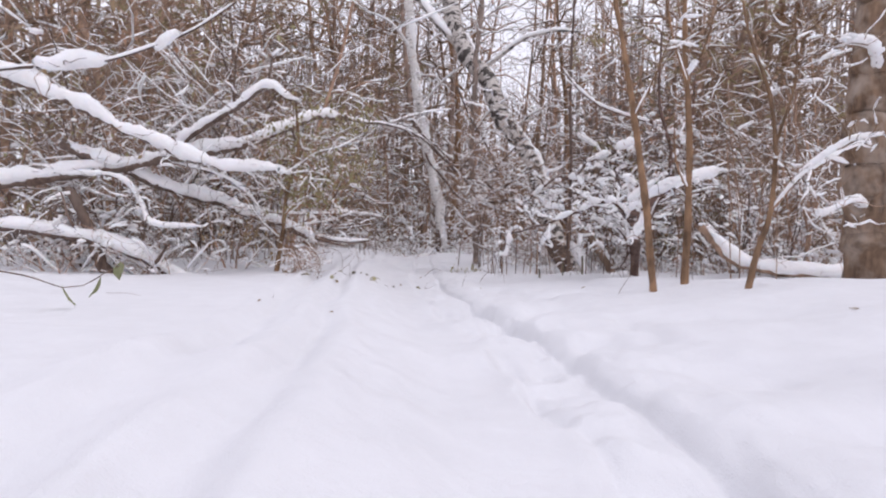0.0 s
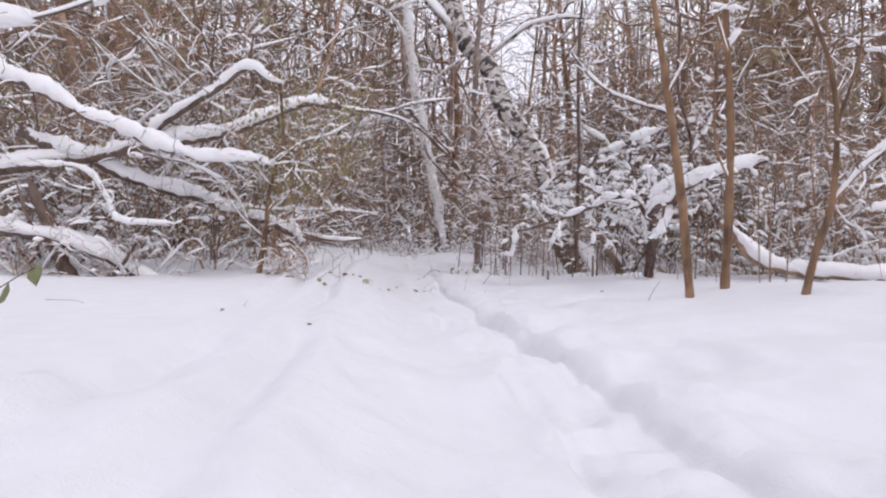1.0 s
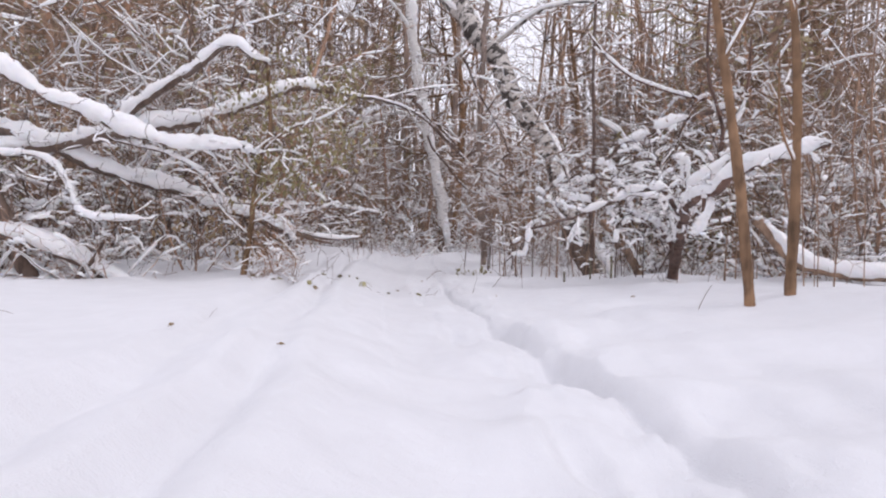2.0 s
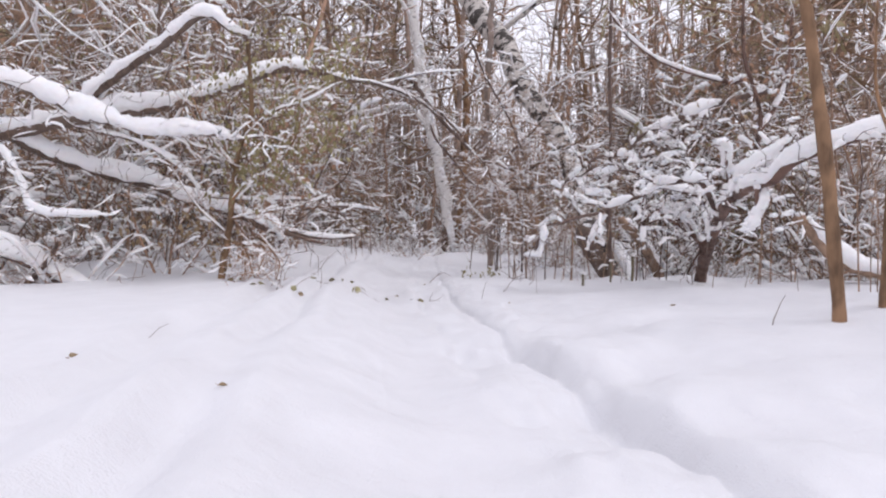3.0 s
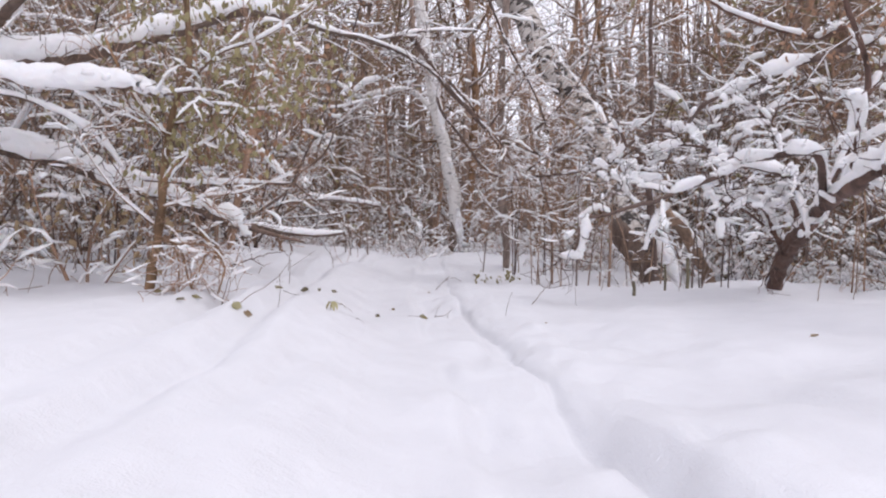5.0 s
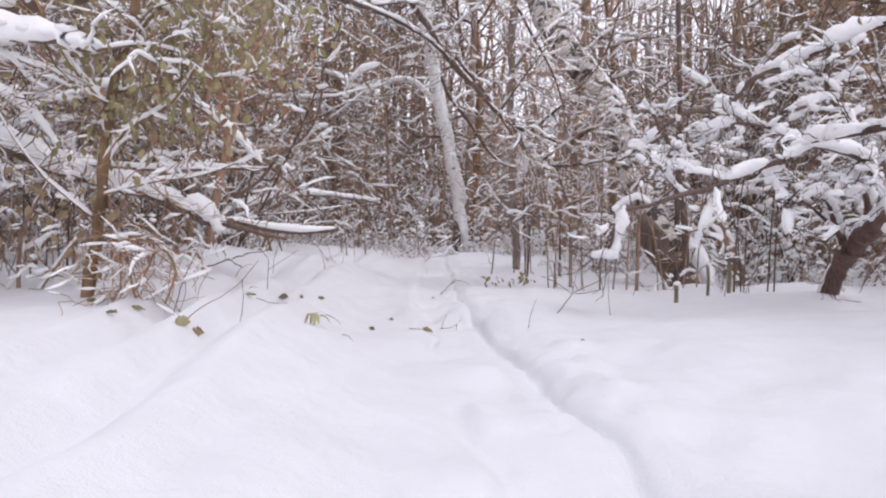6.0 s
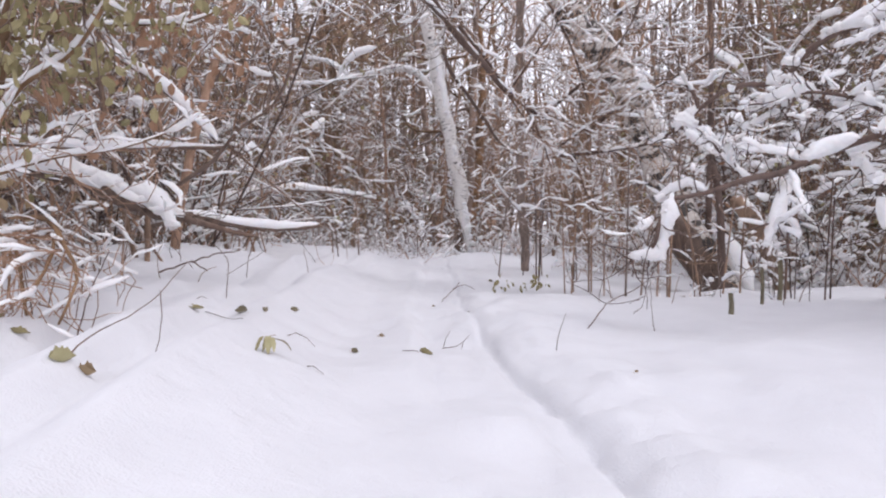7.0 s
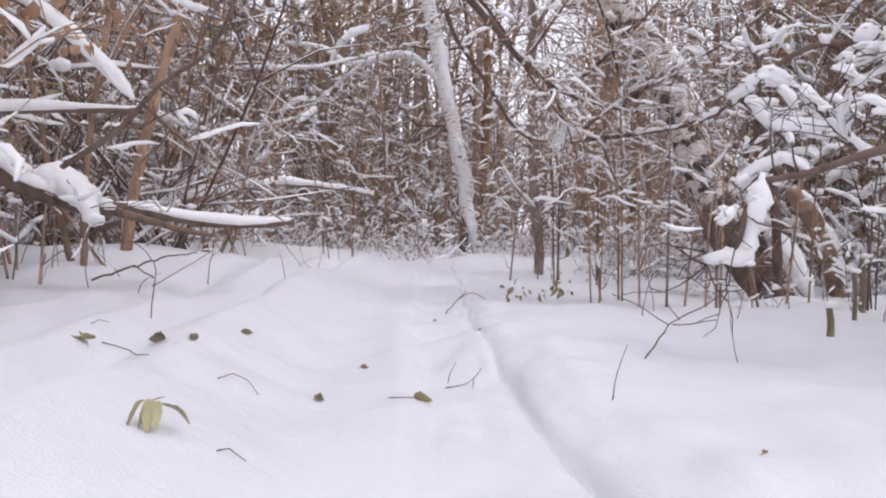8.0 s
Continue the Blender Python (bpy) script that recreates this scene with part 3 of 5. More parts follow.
hero("drooping_branch", (0.9, 8.06, 0.9), "dark drooping branch with snow lumps in its bend", "branch", [
    ("limb", [(-0.24, 7.6, 1.55), (-0.18, 7.7, 1.42), (-0.04, 7.9, 1.28), (0.14, 8.2, 1.1), (0.27, 8.3, 1.0), (0.42, 8.2, 0.95), (0.69, 8.06, 0.945), (1.0, 8.06, 0.985), (1.3, 8.04, 1.05), (1.56, 8.0, 1.2)], 0.012, 0.014, 0.003, 0.01, 3),
    ("branch", [(-0.14, 7.5, 1.66), (0.05, 7.7, 1.5), (0.3, 7.9, 1.2), (0.5, 8.0, 1.0)], 0.011, 0.005, 0.004, 0.01, 2),
    ("branch", [(-0.45, 7.2, 1.95), (-0.33, 7.3, 1.81), (-0.18, 7.5, 1.65), (0.0, 7.6, 1.47), (0.2, 7.8, 1.32), (0.46, 8.0, 1.21), (0.8, 8.05, 1.12)], 0.024, 0.01, 0.004, 0.012, 3),
    ("branch", [(0.15, 7.5, 2.4), (0.35, 7.6, 2.0), (0.6, 7.7, 1.6), (0.75, 7.9, 1.3)], 0.012, 0.005, 0.004, 0.01, 3),
    ("branch", [(0.5, 8.05, 0.93), (0.62, 8.0, 1.02), (0.8, 7.95, 1.15), (1.1, 7.9, 1.3)], 0.009, 0.004, 0.004, 0.012, 2),
    ("branch", [(1.56, 8.0, 1.2), (1.7, 8.0, 0.7), (1.75, 8.0, -0.03)], 0.02, 0.03, 0.0, 0.0, 1),
    ("branch", [(0.38, 8.06, 0.935), (0.48, 8.05, 0.94), (0.6, 8.05, 0.945)], 0.008, 0.007, 0.03, 0.075, 0),
    ("branch", [(0.74, 8.05, 0.955), (0.84, 8.05, 0.965), (0.96, 8.04, 0.98)], 0.008, 0.007, 0.03, 0.08, 0),
    ("branch", [(0.46, 8.0, 1.21), (0.75, 7.9, 1.45), (1.0, 7.8, 1.75), (1.1, 7.7, 2.1)], 0.011, 0.005, 0.004, 0.012, 3),
    ("branch", [(0.8, 8.05, 1.12), (1.05, 7.9, 1.3), (1.3, 7.8, 1.42), (1.55, 7.7, 1.6)], 0.011, 0.004, 0.005, 0.014, 3),
    ("branch", [(0.2, 7.8, 1.32), (0.4, 7.7, 1.6), (0.6, 7.6, 1.85)], 0.009, 0.004, 0.003, 0.01, 3),
    ("branch", [(0.7, 8.06, 0.94), (0.75, 7.95, 0.7), (0.9, 7.9, 0.45)], 0.007, 0.003, 0.0, 0.0, 2),
    ("branch", [(0.1, 7.7, 1.4), (0.3, 7.7, 1.2), (0.42, 7.75, 1.0), (0.5, 7.8, 0.8)], 0.008, 0.003, 0.003, 0.01, 3),
], DARK, 14, twigs=13, twig_len=0.4, snow_twigs=0.8, gaps=0.3, twig_mat=BARK)

hero("far_fallen_trunk", (-2.0, 9.3, 0.5), "pale fallen trunk with snow on top, propped on brush", "fallen tree", [
    ("trunk", [(-2.9, 8.4, 0.3), (-2.36, 8.7, 0.55), (-2.17, 9.2, 0.7), (-2.05, 10.0, 0.84), (-1.6, 10.6, 0.87), (-1.14, 11.0, 0.82)], 0.045, 0.02, 0.02, 0.04, 2),
], GREY, 15, twigs=5, twig_len=0.5)

hero("dark_stem", (-3.11, 5.33, 0.06), "dark broken stem leaning out of the snow", "stump", [
    ("trunk", [(-3.09, 5.33, -0.05), (-3.15, 5.33, 0.2), (-3.23, 5.33, 0.39), (-3.34, 5.33, 0.68), (-3.46, 5.33, 0.84)], 0.06, 0.04, 0.0, 0.0, 2),
    ("branch", [(-3.2, 5.33, 0.3), (-3.36, 5.25, 0.5), (-3.44, 5.2, 0.8)], 0.016, 0.007, 0.01, 0.03, 1),
], WET, 16, twigs=6, twig_len=0.4, step=0.04)

hero("low_log", (-3.3, 5.25, 0.2), "low log half buried under snow", "log", [
    ("trunk", [(-4.4, 5.2, 0.56), (-3.75, 5.2, 0.46), (-3.3, 5.25, 0.41), (-2.85, 5.3, 0.27), (-2.58, 5.35, 0.12), (-2.3, 5.4, -0.05)], 0.05, 0.04, 0.03, 0.06, 2),
    ("branch", [(-2.75, 5.3, 0.05), (-2.6, 5.28, 0.2), (-2.5, 5.25, 0.34)], 0.02, 0.01, 0.0, 0.0, 0.5),
], DARK, 17, twigs=6, twig_len=0.35, step=0.04)

# the two birches
hero("birch_tree", (0.0, 12.7, 0.05), "slim white birch with snow stuck along its trunk", "tree", [
    ("trunk", [(0.02, 12.7, -0.06), (-0.03, 12.7, 0.45), (-0.1, 12.7, 1.03), (-0.24, 12.7, 1.78), (-0.43, 12.7, 2.71), (-0.66, 12.7, 4.03), (-0.79, 12.7, 5.38), (-0.82, 12.7, 6.86), (-0.81, 12.7, 9.75)], 0.115, 0.075, 0.0, 0.0, 0),
    ("branch", [(-0.4, 12.7, 2.41), (-0.52, 12.7, 2.61), (-0.81, 12.64, 2.84), (-1.11, 12.58, 2.88), (-1.48, 12.58, 2.78), (-1.7, 12.58, 2.75), (-2.07, 12.53, 2.96), (-2.59, 12.47, 3.03)], 0.045, 0.02, 0.015, 0.035, 2),
    ("branch", [(-1.5, 12.58, 2.78), (-1.79, 12.53, 2.53), (-2.14, 12.47, 2.24)], 0.022, 0.008, 0.01, 0.02, 1),
    ("branch", [(-0.52, 12.7, 3.28), (-0.12, 12.47, 3.75), (0.35, 12.35, 4.09)], 0.025, 0.008, 0.01, 0.02, 1),
    ("branch", [(-0.69, 12.7, 4.44), (-1.15, 12.47, 5.02), (-1.73, 12.35, 5.25)], 0.03, 0.01, 0.012, 0.025, 1),
], BIRCH, 21, twigs=7, twig_len=0.6, twig_r=0.007, twig_mat=GREY, sides=14, rough=0.03, step=0.08)

hero("leaning_birch", (1.94, 8.0, 0.0), "thick birch leaning far over, scarred black and white bark", "tree", [
    ("trunk", [(1.9, 8.15, -0.16), (1.8, 8.25, 0.08), (1.68, 8.35, 0.28), (1.57, 8.5, 0.55), (1.52, 8.75, 1.05), (1.31, 8.97, 1.7), (0.98, 9.15, 2.23), (0.66, 9.7, 3.05), (0.33, 10.2, 3.8), (-0.1, 10.9, 5.2), (-0.5, 11.6, 6.6)], 0.128, 0.155, 0.0, 0.0, 0),
    ("limb", [(0.36, 10.2, 3.75), (0.0, 10.45, 4.15), (-0.3, 10.7, 4.55), (-0.75, 11.0, 5.3)], 0.085, 0.06, 0.03, 0.05, 0.5),
    ("branch", [(0.6, 9.9, 3.3), (0.9, 9.8, 3.5), (1.3, 9.6, 3.75), (1.8, 9.5, 3.85), (2.2, 9.4, 3.8)], 0.04, 0.015, 0.012, 0.03, 2),
    ("branch", [(1.1, 9.2, 2.15), (1.3, 9.0, 2.35), (1.5, 8.9, 2.45)], 0.02, 0.008, 0.012, 0.025, 1),
], SCARRED, 22, twigs=6, twig_len=0.6, twig_r=0.007, twig_mat=GREY, sides=16, rough=0.03, step=0.08)

# snow stuck on the weather side of the two birch trunks
def stuck_snow(owner, pts, seed, shift, width, gaps, step=0.06):
    rng = np.random.default_rng(seed)
    tree = bpy.data.objects[owner]
    p = smooth_line(np.array(pts, float) - np.array(tree.location), step) + np.array(shift)
    m = Mesh()
    i = 0
    while i < len(p) - 6:
        k = min(len(p) - i, int(rng.integers(8, 26)))
        q = p[i:i + k]
        u = np.sin(np.linspace(-1, 1, k) * np.pi / 2)
        swell = 1 + 0.35 * np.convolve(rng.uniform(-1, 1, k + 4), np.ones(5) / 2.4, "valid")
        q = q + np.convolve(rng.normal(size=k + 4), np.ones(5) / 5, "valid")[:, None] * np.array([0.03, 0, 0])
        m.tube(q, width * swell * np.sqrt(np.clip(1 - u ** 6, 0.06, 1)), 9, 0.12, rng)
        for _ in range(k):
            clump(m, q[rng.integers(1, k - 1)] + rng.normal(size=3) * width * 0.5, width * rng.uniform(0.3, 0.6), rng)
        i += k + int(rng.integers(0, 2 + int(gaps * 10)))
    part("stuck_snow", m.build("stuck_snow", CLUMP), tree, "snow stuck along the trunk", "stuff")


flake = Mesh()
foot = smooth_line([(-0.05, -0.05, 0.0), (-0.075, -0.06, 0.18), (-0.1, -0.06, 0.42), (-0.115, -0.04, 0.75)], 0.04)
flake.tube(foot, np.interp(np.linspace(0, 1, len(foot)), [0, 0.3, 0.6, 1], [0.085, 0.085, 0.06, 0.015]) * (1 + 0.15 * np.sin(np.arange(len(foot)) * 1.9)), 10, 0.15, np.random.default_rng(30))
part("bare_bark", flake.build("bare_bark", WET), bpy.data.objects["birch_tree"], "dark cracked bark at the foot")
drift = Mesh()
for dx, dz, dr in ((0.1, 0.16, 0.08), (0.08, 0.27, 0.07), (0.13, 0.08, 0.1), (0.06, 0.38, 0.055)):
    clump(drift, (dx, -0.09, dz - 0.05), dr, np.random.default_rng(int(dz * 100)))
part("foot_snow", drift.build("foot_snow", CLUMP), bpy.data.objects["birch_tree"], "snow heaped against the foot")
stuck_snow("birch_tree", [(0.03, 12.7, 0.05), (-0.1, 12.7, 1.03), (-0.24, 12.7, 1.78), (-0.43, 12.7, 2.71), (-0.66, 12.7, 4.03), (-0.79, 12.7, 5.38)], 31, (0.04, -0.06, 0.0), 0.066, 0.3)
stuck_snow("leaning_birch", [(1.52, 8.75, 1.05), (1.31, 8.97, 1.7), (0.98, 9.15, 2.23), (0.66, 9.7, 3.05), (0.33, 10.2, 3.8), (-0.1, 10.9, 5.2)], 32, (0.1, 0.0, 0.07), 0.055, 0.35)
stuck_snow("leaning_birch", [(1.93, 8.12, -0.1), (1.82, 8.2, 0.15), (1.7, 8.35, 0.42), (1.6, 8.5, 0.7)], 34, (0.1, 0.0, 0.05), 0.055, 0.2)
foot = Mesh()
sleeve = smooth_line(np.array([(1.86, 8.17, -0.1), (1.77, 8.24, 0.08), (1.65, 8.33, 0.28), (1.54, 8.48, 0.55)]) - np.array(bpy.data.objects["leaning_birch"].location), 0.04)
foot.tube(sleeve + np.array((-0.02, -0.02, 0.0)), 0.12 * np.interp(np.linspace(0, 1, len(sleeve)), [0, 0.8, 1], [1, 0.97, 0.6]), 14, 0.06, np.random.default_rng(35))
part("bare_bark", foot.build("bare_bark", WET), bpy.data.objects["leaning_birch"], "brown cracked bark at the foot")

hero("brown_trunk", (0.55, 9.65, 0.1), "upright brown trunk with flaking bark", "tree", [
    ("trunk", [(0.56, 9.65, -0.05), (0.54, 9.65, 0.3), (0.49, 9.62, 0.94), (0.46, 9.6, 1.93), (0.5, 9.6, 3.2), (0.62, 9.7, 5.0), (0.6, 9.8, 8.0)], 0.044, 0.035, 0.0, 0.0, 2),
    ("branch", [(0.5, 9.6, 2.2), (0.75, 9.3, 2.5), (1.1, 9.1, 2.7)], 0.02, 0.008, 0.012, 0.025, 1),
    ("branch", [(0.5, 9.6, 0.6), (0.3, 9.3, 0.75), (0.15, 9.1, 0.95)], 0.014, 0.006, 0.012, 0.025, 1),
], GREY, 23, twigs=12, twig_len=0.6, sides=10, lift=0.2, rough=0.16)

hero("broad_birch", (3.32, 4.5, 0.1), "broad old birch trunk with dark flaking bark", "tree", [
    ("trunk", [(3.36, 4.5, -0.05), (3.31, 4.5, 0.35), (3.26, 4.5, 1.0), (3.30, 4.5, 1.7), (3.34, 4.5, 2.4), (3.33, 4.6, 5.0), (3.38, 4.6, 9.0)], 0.17, 0.12, 0.0, 0.0, 0),
    ("branch", [(3.23, 4.42, 0.7), (2.95, 4.2, 0.73), (2.75, 4.1, 0.65), (2.6, 4.05, 0.62)], 0.012, 0.005, 0.02, 0.05, 1),
    ("branch", [(3.28, 4.42, 1.75), (3.08, 4.2, 1.85), (2.8, 4.1, 1.85)], 0.014, 0.006, 0.03, 0.09, 1),
    ("branch", [(3.23, 4.42, 1.2), (2.9, 4.2, 1.1), (2.6, 4.1, 0.95)], 0.01, 0.004, 0.01, 0.03, 1),
], OLDBIRCH, 24, twigs=7, twig_len=0.35, twig_mat=BARK, sides=18, rough=0.05)
stuck_snow("broad_birch", [(3.43, 4.4, 0.5), (3.38, 4.4, 1.0), (3.40, 4.4, 1.6), (3.44, 4.4, 2.2)], 33, (0.06, -0.06, 0.0), 0.06, 0.4)

# young stems at the path's right edge
hero("sapling", (1.34, 3.69, 0.15), "tall thin tan sapling, gently curved, standing in snow", "sapling", [
    ("trunk", [(1.35, 3.69, 0.05), (1.33, 3.69, 0.3), (1.25, 3.69, 0.92), (1.11, 3.69, 1.75), (1.0, 3.7, 2.4)], 0.026, 0.01, 0.0, 0.0, 0.5),
    ("branch", [(1.2, 3.69, 1.2), (1.3, 3.6, 1.45), (1.38, 3.55, 1.7)], 0.007, 0.003, 0.006, 0.012, 1),
], TAN, 41, twigs=4, twig_len=0.25, sides=10, rough=0.03)
hero("sapling", (1.58, 3.79, 0.15), "straight thin tan sapling with snow in its forks", "sapling", [
    ("trunk", [(1.585, 3.79, 0.05), (1.6, 3.79, 0.6), (1.6, 3.79, 1.1), (1.56, 3.79, 1.7), (1.55, 3.8, 2.5)], 0.026, 0.011, 0.0, 0.0, 0.7),
    ("branch", [(1.58, 3.79, 1.5), (1.66, 3.75, 1.65), (1.7, 3.7, 1.85)], 0.009, 0.004, 0.012, 0.04, 1),
    ("branch", [(1.58, 3.79, 1.45), (1.45, 3.7, 1.7), (1.38, 3.65, 1.95)], 0.009, 0.004, 0.008, 0.02, 1),
    ("branch", [(1.6, 3.79, 0.75), (1.5, 3.75, 0.95), (1.46, 3.7, 1.25)], 0.007, 0.003, 0.008, 0.015, 1),
], TAN, 42, twigs=5, twig_len=0.25, sides=10, rough=0.03)
hero("sapling", (1.81, 3.42, 0.18), "leaning brown sapling that forks above the snow", "sapling", [
    ("trunk", [(1.8, 3.42, 0.1), (1.86, 3.42, 0.38), (1.93, 3.42, 0.6), (1.97, 3.45, 0.95), (1.93, 3.45, 1.3), (1.82, 3.5, 1.7), (1.76, 3.5, 2.1)], 0.019, 0.004, 0.0, 0.0, 1),
    ("branch", [(1.94, 3.42, 0.62), (2.1, 3.35, 0.85), (2.3, 3.3, 1.0), (2.5, 3.3, 1.05)], 0.009, 0.004, 0.01, 0.03, 2),
    ("branch", [(1.97, 3.45, 1.0), (2.08, 3.45, 1.4), (2.1, 3.5, 1.8)], 0.008, 0.004, 0.006, 0.015, 1),
], TAN, 43, twigs=8, twig_len=0.3, sides=9, rough=0.04)
hero("sapling", (1.84, 8.5, 0.0), "tall dark bare stem standing upright", "sapling", [
    ("trunk", [(1.85, 8.5, -0.1), (1.86, 8.5, 1.5), (1.84, 8.5, 3.0), (1.95, 8.5, 5.5)], 0.024, 0.014, 0.0, 0.0, 1.5),
], DARK, 44, twigs=8, twig_len=0.5, sides=8)

# the bent, snow-laden tree on the right
bent = hero("bent_tree", (2.4, 7.2, -0.02), "dark bent tree weighed down by thick snow", "tree", [
    ("trunk", [(2.42, 7.3, -0.16), (2.37, 7.15, 0.08), (2.26, 6.8, 0.32), (1.99, 6.0, 0.56), (1.76, 5.4, 0.64), (1.62, 4.9, 0.68)], 0.06, 0.03, 0.012, 0.03, 0.9),
    ("limb", [(1.62, 4.9, 0.68), (1.59, 4.8, 0.69), (1.64, 4.65, 0.71), (1.66, 4.55, 0.78), (1.73, 4.5, 0.82), (1.85, 4.4, 0.88), (2.1, 4.3, 0.95)], 0.03, 0.016, 0.026, 0.062, 1.5),
    ("limb", [(1.76, 5.4, 0.64), (1.68, 5.1, 0.71), (1.6, 4.85, 0.76), (1.66, 4.7, 0.84), (1.75, 4.65, 0.95)], 0.018, 0.008, 0.034, 0.055, 2),
    ("branch", [(1.62, 4.74, 0.71), (1.59, 4.72, 0.66), (1.58, 4.7, 0.58), (1.55, 4.7, 0.51), (1.52, 4.7, 0.44)], 0.012, 0.009, 0.038, 0.05, 0),
    ("branch", [(1.99, 6.0, 0.56), (1.79, 5.7, 0.68), (1.64, 5.5, 0.77), (1.59, 5.6, 0.8), (1.53, 6.07, 0.82)], 0.024, 0.012, 0.02, 0.045, 1),
    ("branch", [(1.85, 5.6, 0.62), (1.78, 5.45, 0.8), (1.72, 5.35, 0.98), (1.62, 5.3, 1.0)], 0.012, 0.005, 0.03, 0.06, 1.5),
    ("branch", [(2.26, 6.8, 0.32), (2.0, 6.7, 0.5), (1.8, 6.6, 0.6)], 0.012, 0.006, 0.0, 0.0, 1.5),
    ("branch", [(2.2, 6.6, 0.4), (2.12, 6.5, 0.6), (1.98, 6.4, 0.7), (1.9, 6.2, 0.6)], 0.02, 0.01, 0.03, 0.06, 1.5),
    ("branch", [(2.2, 6.6, 0.4), (2.42, 6.5, 0.9), (2.5, 6.4, 1.4), (2.4, 6.5, 2.0), (2.45, 6.6, 2.8)], 0.022, 0.01, 0.015, 0.03, 2.5),
    ("branch", [(2.5, 6.4, 1.3), (2.75, 6.5, 1.7), (2.8, 6.5, 2.3)], 0.02, 0.008, 0.012, 0.025, 2),
    ("branch", [(2.4, 6.5, 1.75), (2.5, 7.0, 1.86), (2.0, 7.0, 2.0), (1.66, 7.0, 2.2), (1.4, 7.0, 2.5)], 0.022, 0.01, 0.012, 0.025, 2),
    ("branch", [(2.3, 6.9, 0.26), (2.15, 6.8, 0.45), (1.95, 6.6, 0.6), (1.7, 6.5, 0.66)], 0.022, 0.008, 0.025, 0.05, 2),
    ("branch", [(2.38, 7.0, 0.35), (2.2, 6.8, 0.3), (2.05, 6.7, 0.1)], 0.014, 0.006, 0.0, 0.0, 1),
], REDDISH, 51, twigs=6, twig_len=0.3, snow_twigs=1.5, steep=0.95, gaps=0.03, step=0.035)

hero("laden_branch", (1.5, 6.2, 0.5), "low arching branch under heavy pillows of snow", "branch", [
    ("limb", [(2.3, 6.75, 0.5), (2.0, 6.3, 0.74), (1.83, 6.15, 0.76), (1.58, 6.07, 0.8), (1.42, 6.05, 0.73), (1.24, 6.1, 0.66), (1.09, 6.1, 0.59), (0.98, 6.15, 0.57), (0.85, 6.2, 0.52), (0.7, 6.2, 0.49)], 0.022, 0.009, 0.022, 0.046, 3),
    ("branch", [(0.71, 6.2, 0.49), (0.67, 6.2, 0.4), (0.64, 6.2, 0.29), (0.56, 6.2, 0.25)], 0.01, 0.006, 0.032, 0.05, 1),
    ("branch", [(1.2, 6.2, 0.58), (1.1, 6.1, 0.5), (1.05, 6.05, 0.4), (1.0, 6.05, 0.28)], 0.009, 0.004, 0.022, 0.04, 1.5),
    ("branch", [(1.6, 6.2, 0.82), (1.48, 6.28, 0.92), (1.32, 6.35, 0.96), (1.18, 6.4, 0.92)], 0.011, 0.004, 0.02, 0.045, 2),
    ("branch", [(1.83, 6.2, 0.78), (1.9, 6.3, 0.98), (1.85, 6.4, 1.18), (1.72, 6.5, 1.32)], 0.011, 0.004, 0.018, 0.035, 2.5),
    ("branch", [(1.4, 6.2, 0.7), (1.45, 6.1, 0.55), (1.42, 6.0, 0.38)], 0.009, 0.004, 0.018, 0.035, 1.5),
    ("branch", [(1.9, 6.25, 0.8), (1.95, 6.1, 0.5), (1.9, 6.0, 0.25)], 0.01, 0.005, 0.018, 0.035, 2),
    ("branch", [(1.05, 6.2, 0.55), (0.95, 6.25, 0.66), (0.88, 6.3, 0.8)], 0.007, 0.003, 0.014, 0.03, 1.5),
], DARK, 52, twigs=9, twig_len=0.24, snow_twigs=1.6, steep=0.93, gaps=0.2, step=0.03)
stuck_snow("laden_branch", [(0.73, 6.2, 0.52), (0.69, 6.2, 0.44), (0.66, 6.2, 0.34), (0.64, 6.2, 0.28), (0.57, 6.2, 0.26)], 55, (0.0, 0.0, 0.0), 0.03, 0.0, 0.018)
stuck_snow("bent_tree", [(1.61, 4.72, 0.68), (1.58, 4.7, 0.58), (1.55, 4.7, 0.51), (1.515, 4.7, 0.43)], 56, (0.0, 0.0, 0.0), 0.036, 0.0, 0.018)

hero("leaning_stump", (2.5, 8.65, -0.05), "short leaning trunk with broken top and snow", "stump", [
    ("trunk", [(2.6, 8.72, -0.2), (2.5, 8.65, -0.02), (2.35, 8.5, 0.19), (2.18, 8.35, 0.41), (1.87, 8.1, 0.63)], 0.072, 0.05, 0.02, 0.04, 0.7),
], BARK, 53, twigs=6, twig_len=0.3, snow_twigs=1.6)
hero("snowy_log", (3.3, 6.5, 0.1), "fallen log buried in a thick roll of snow", "log", [
    ("trunk", [(2.88, 6.5, 0.6), (3.05, 6.5, 0.42), (3.21, 6.5, 0.26), (3.66, 6.5, 0.12), (4.2, 6.3, 0.08), (4.8, 6.2, 0.1)], 0.05, 0.05, 0.05, 0.09, 1.5),
], BARK, 54, twigs=6, twig_len=0.3, snow_twigs=1.8)

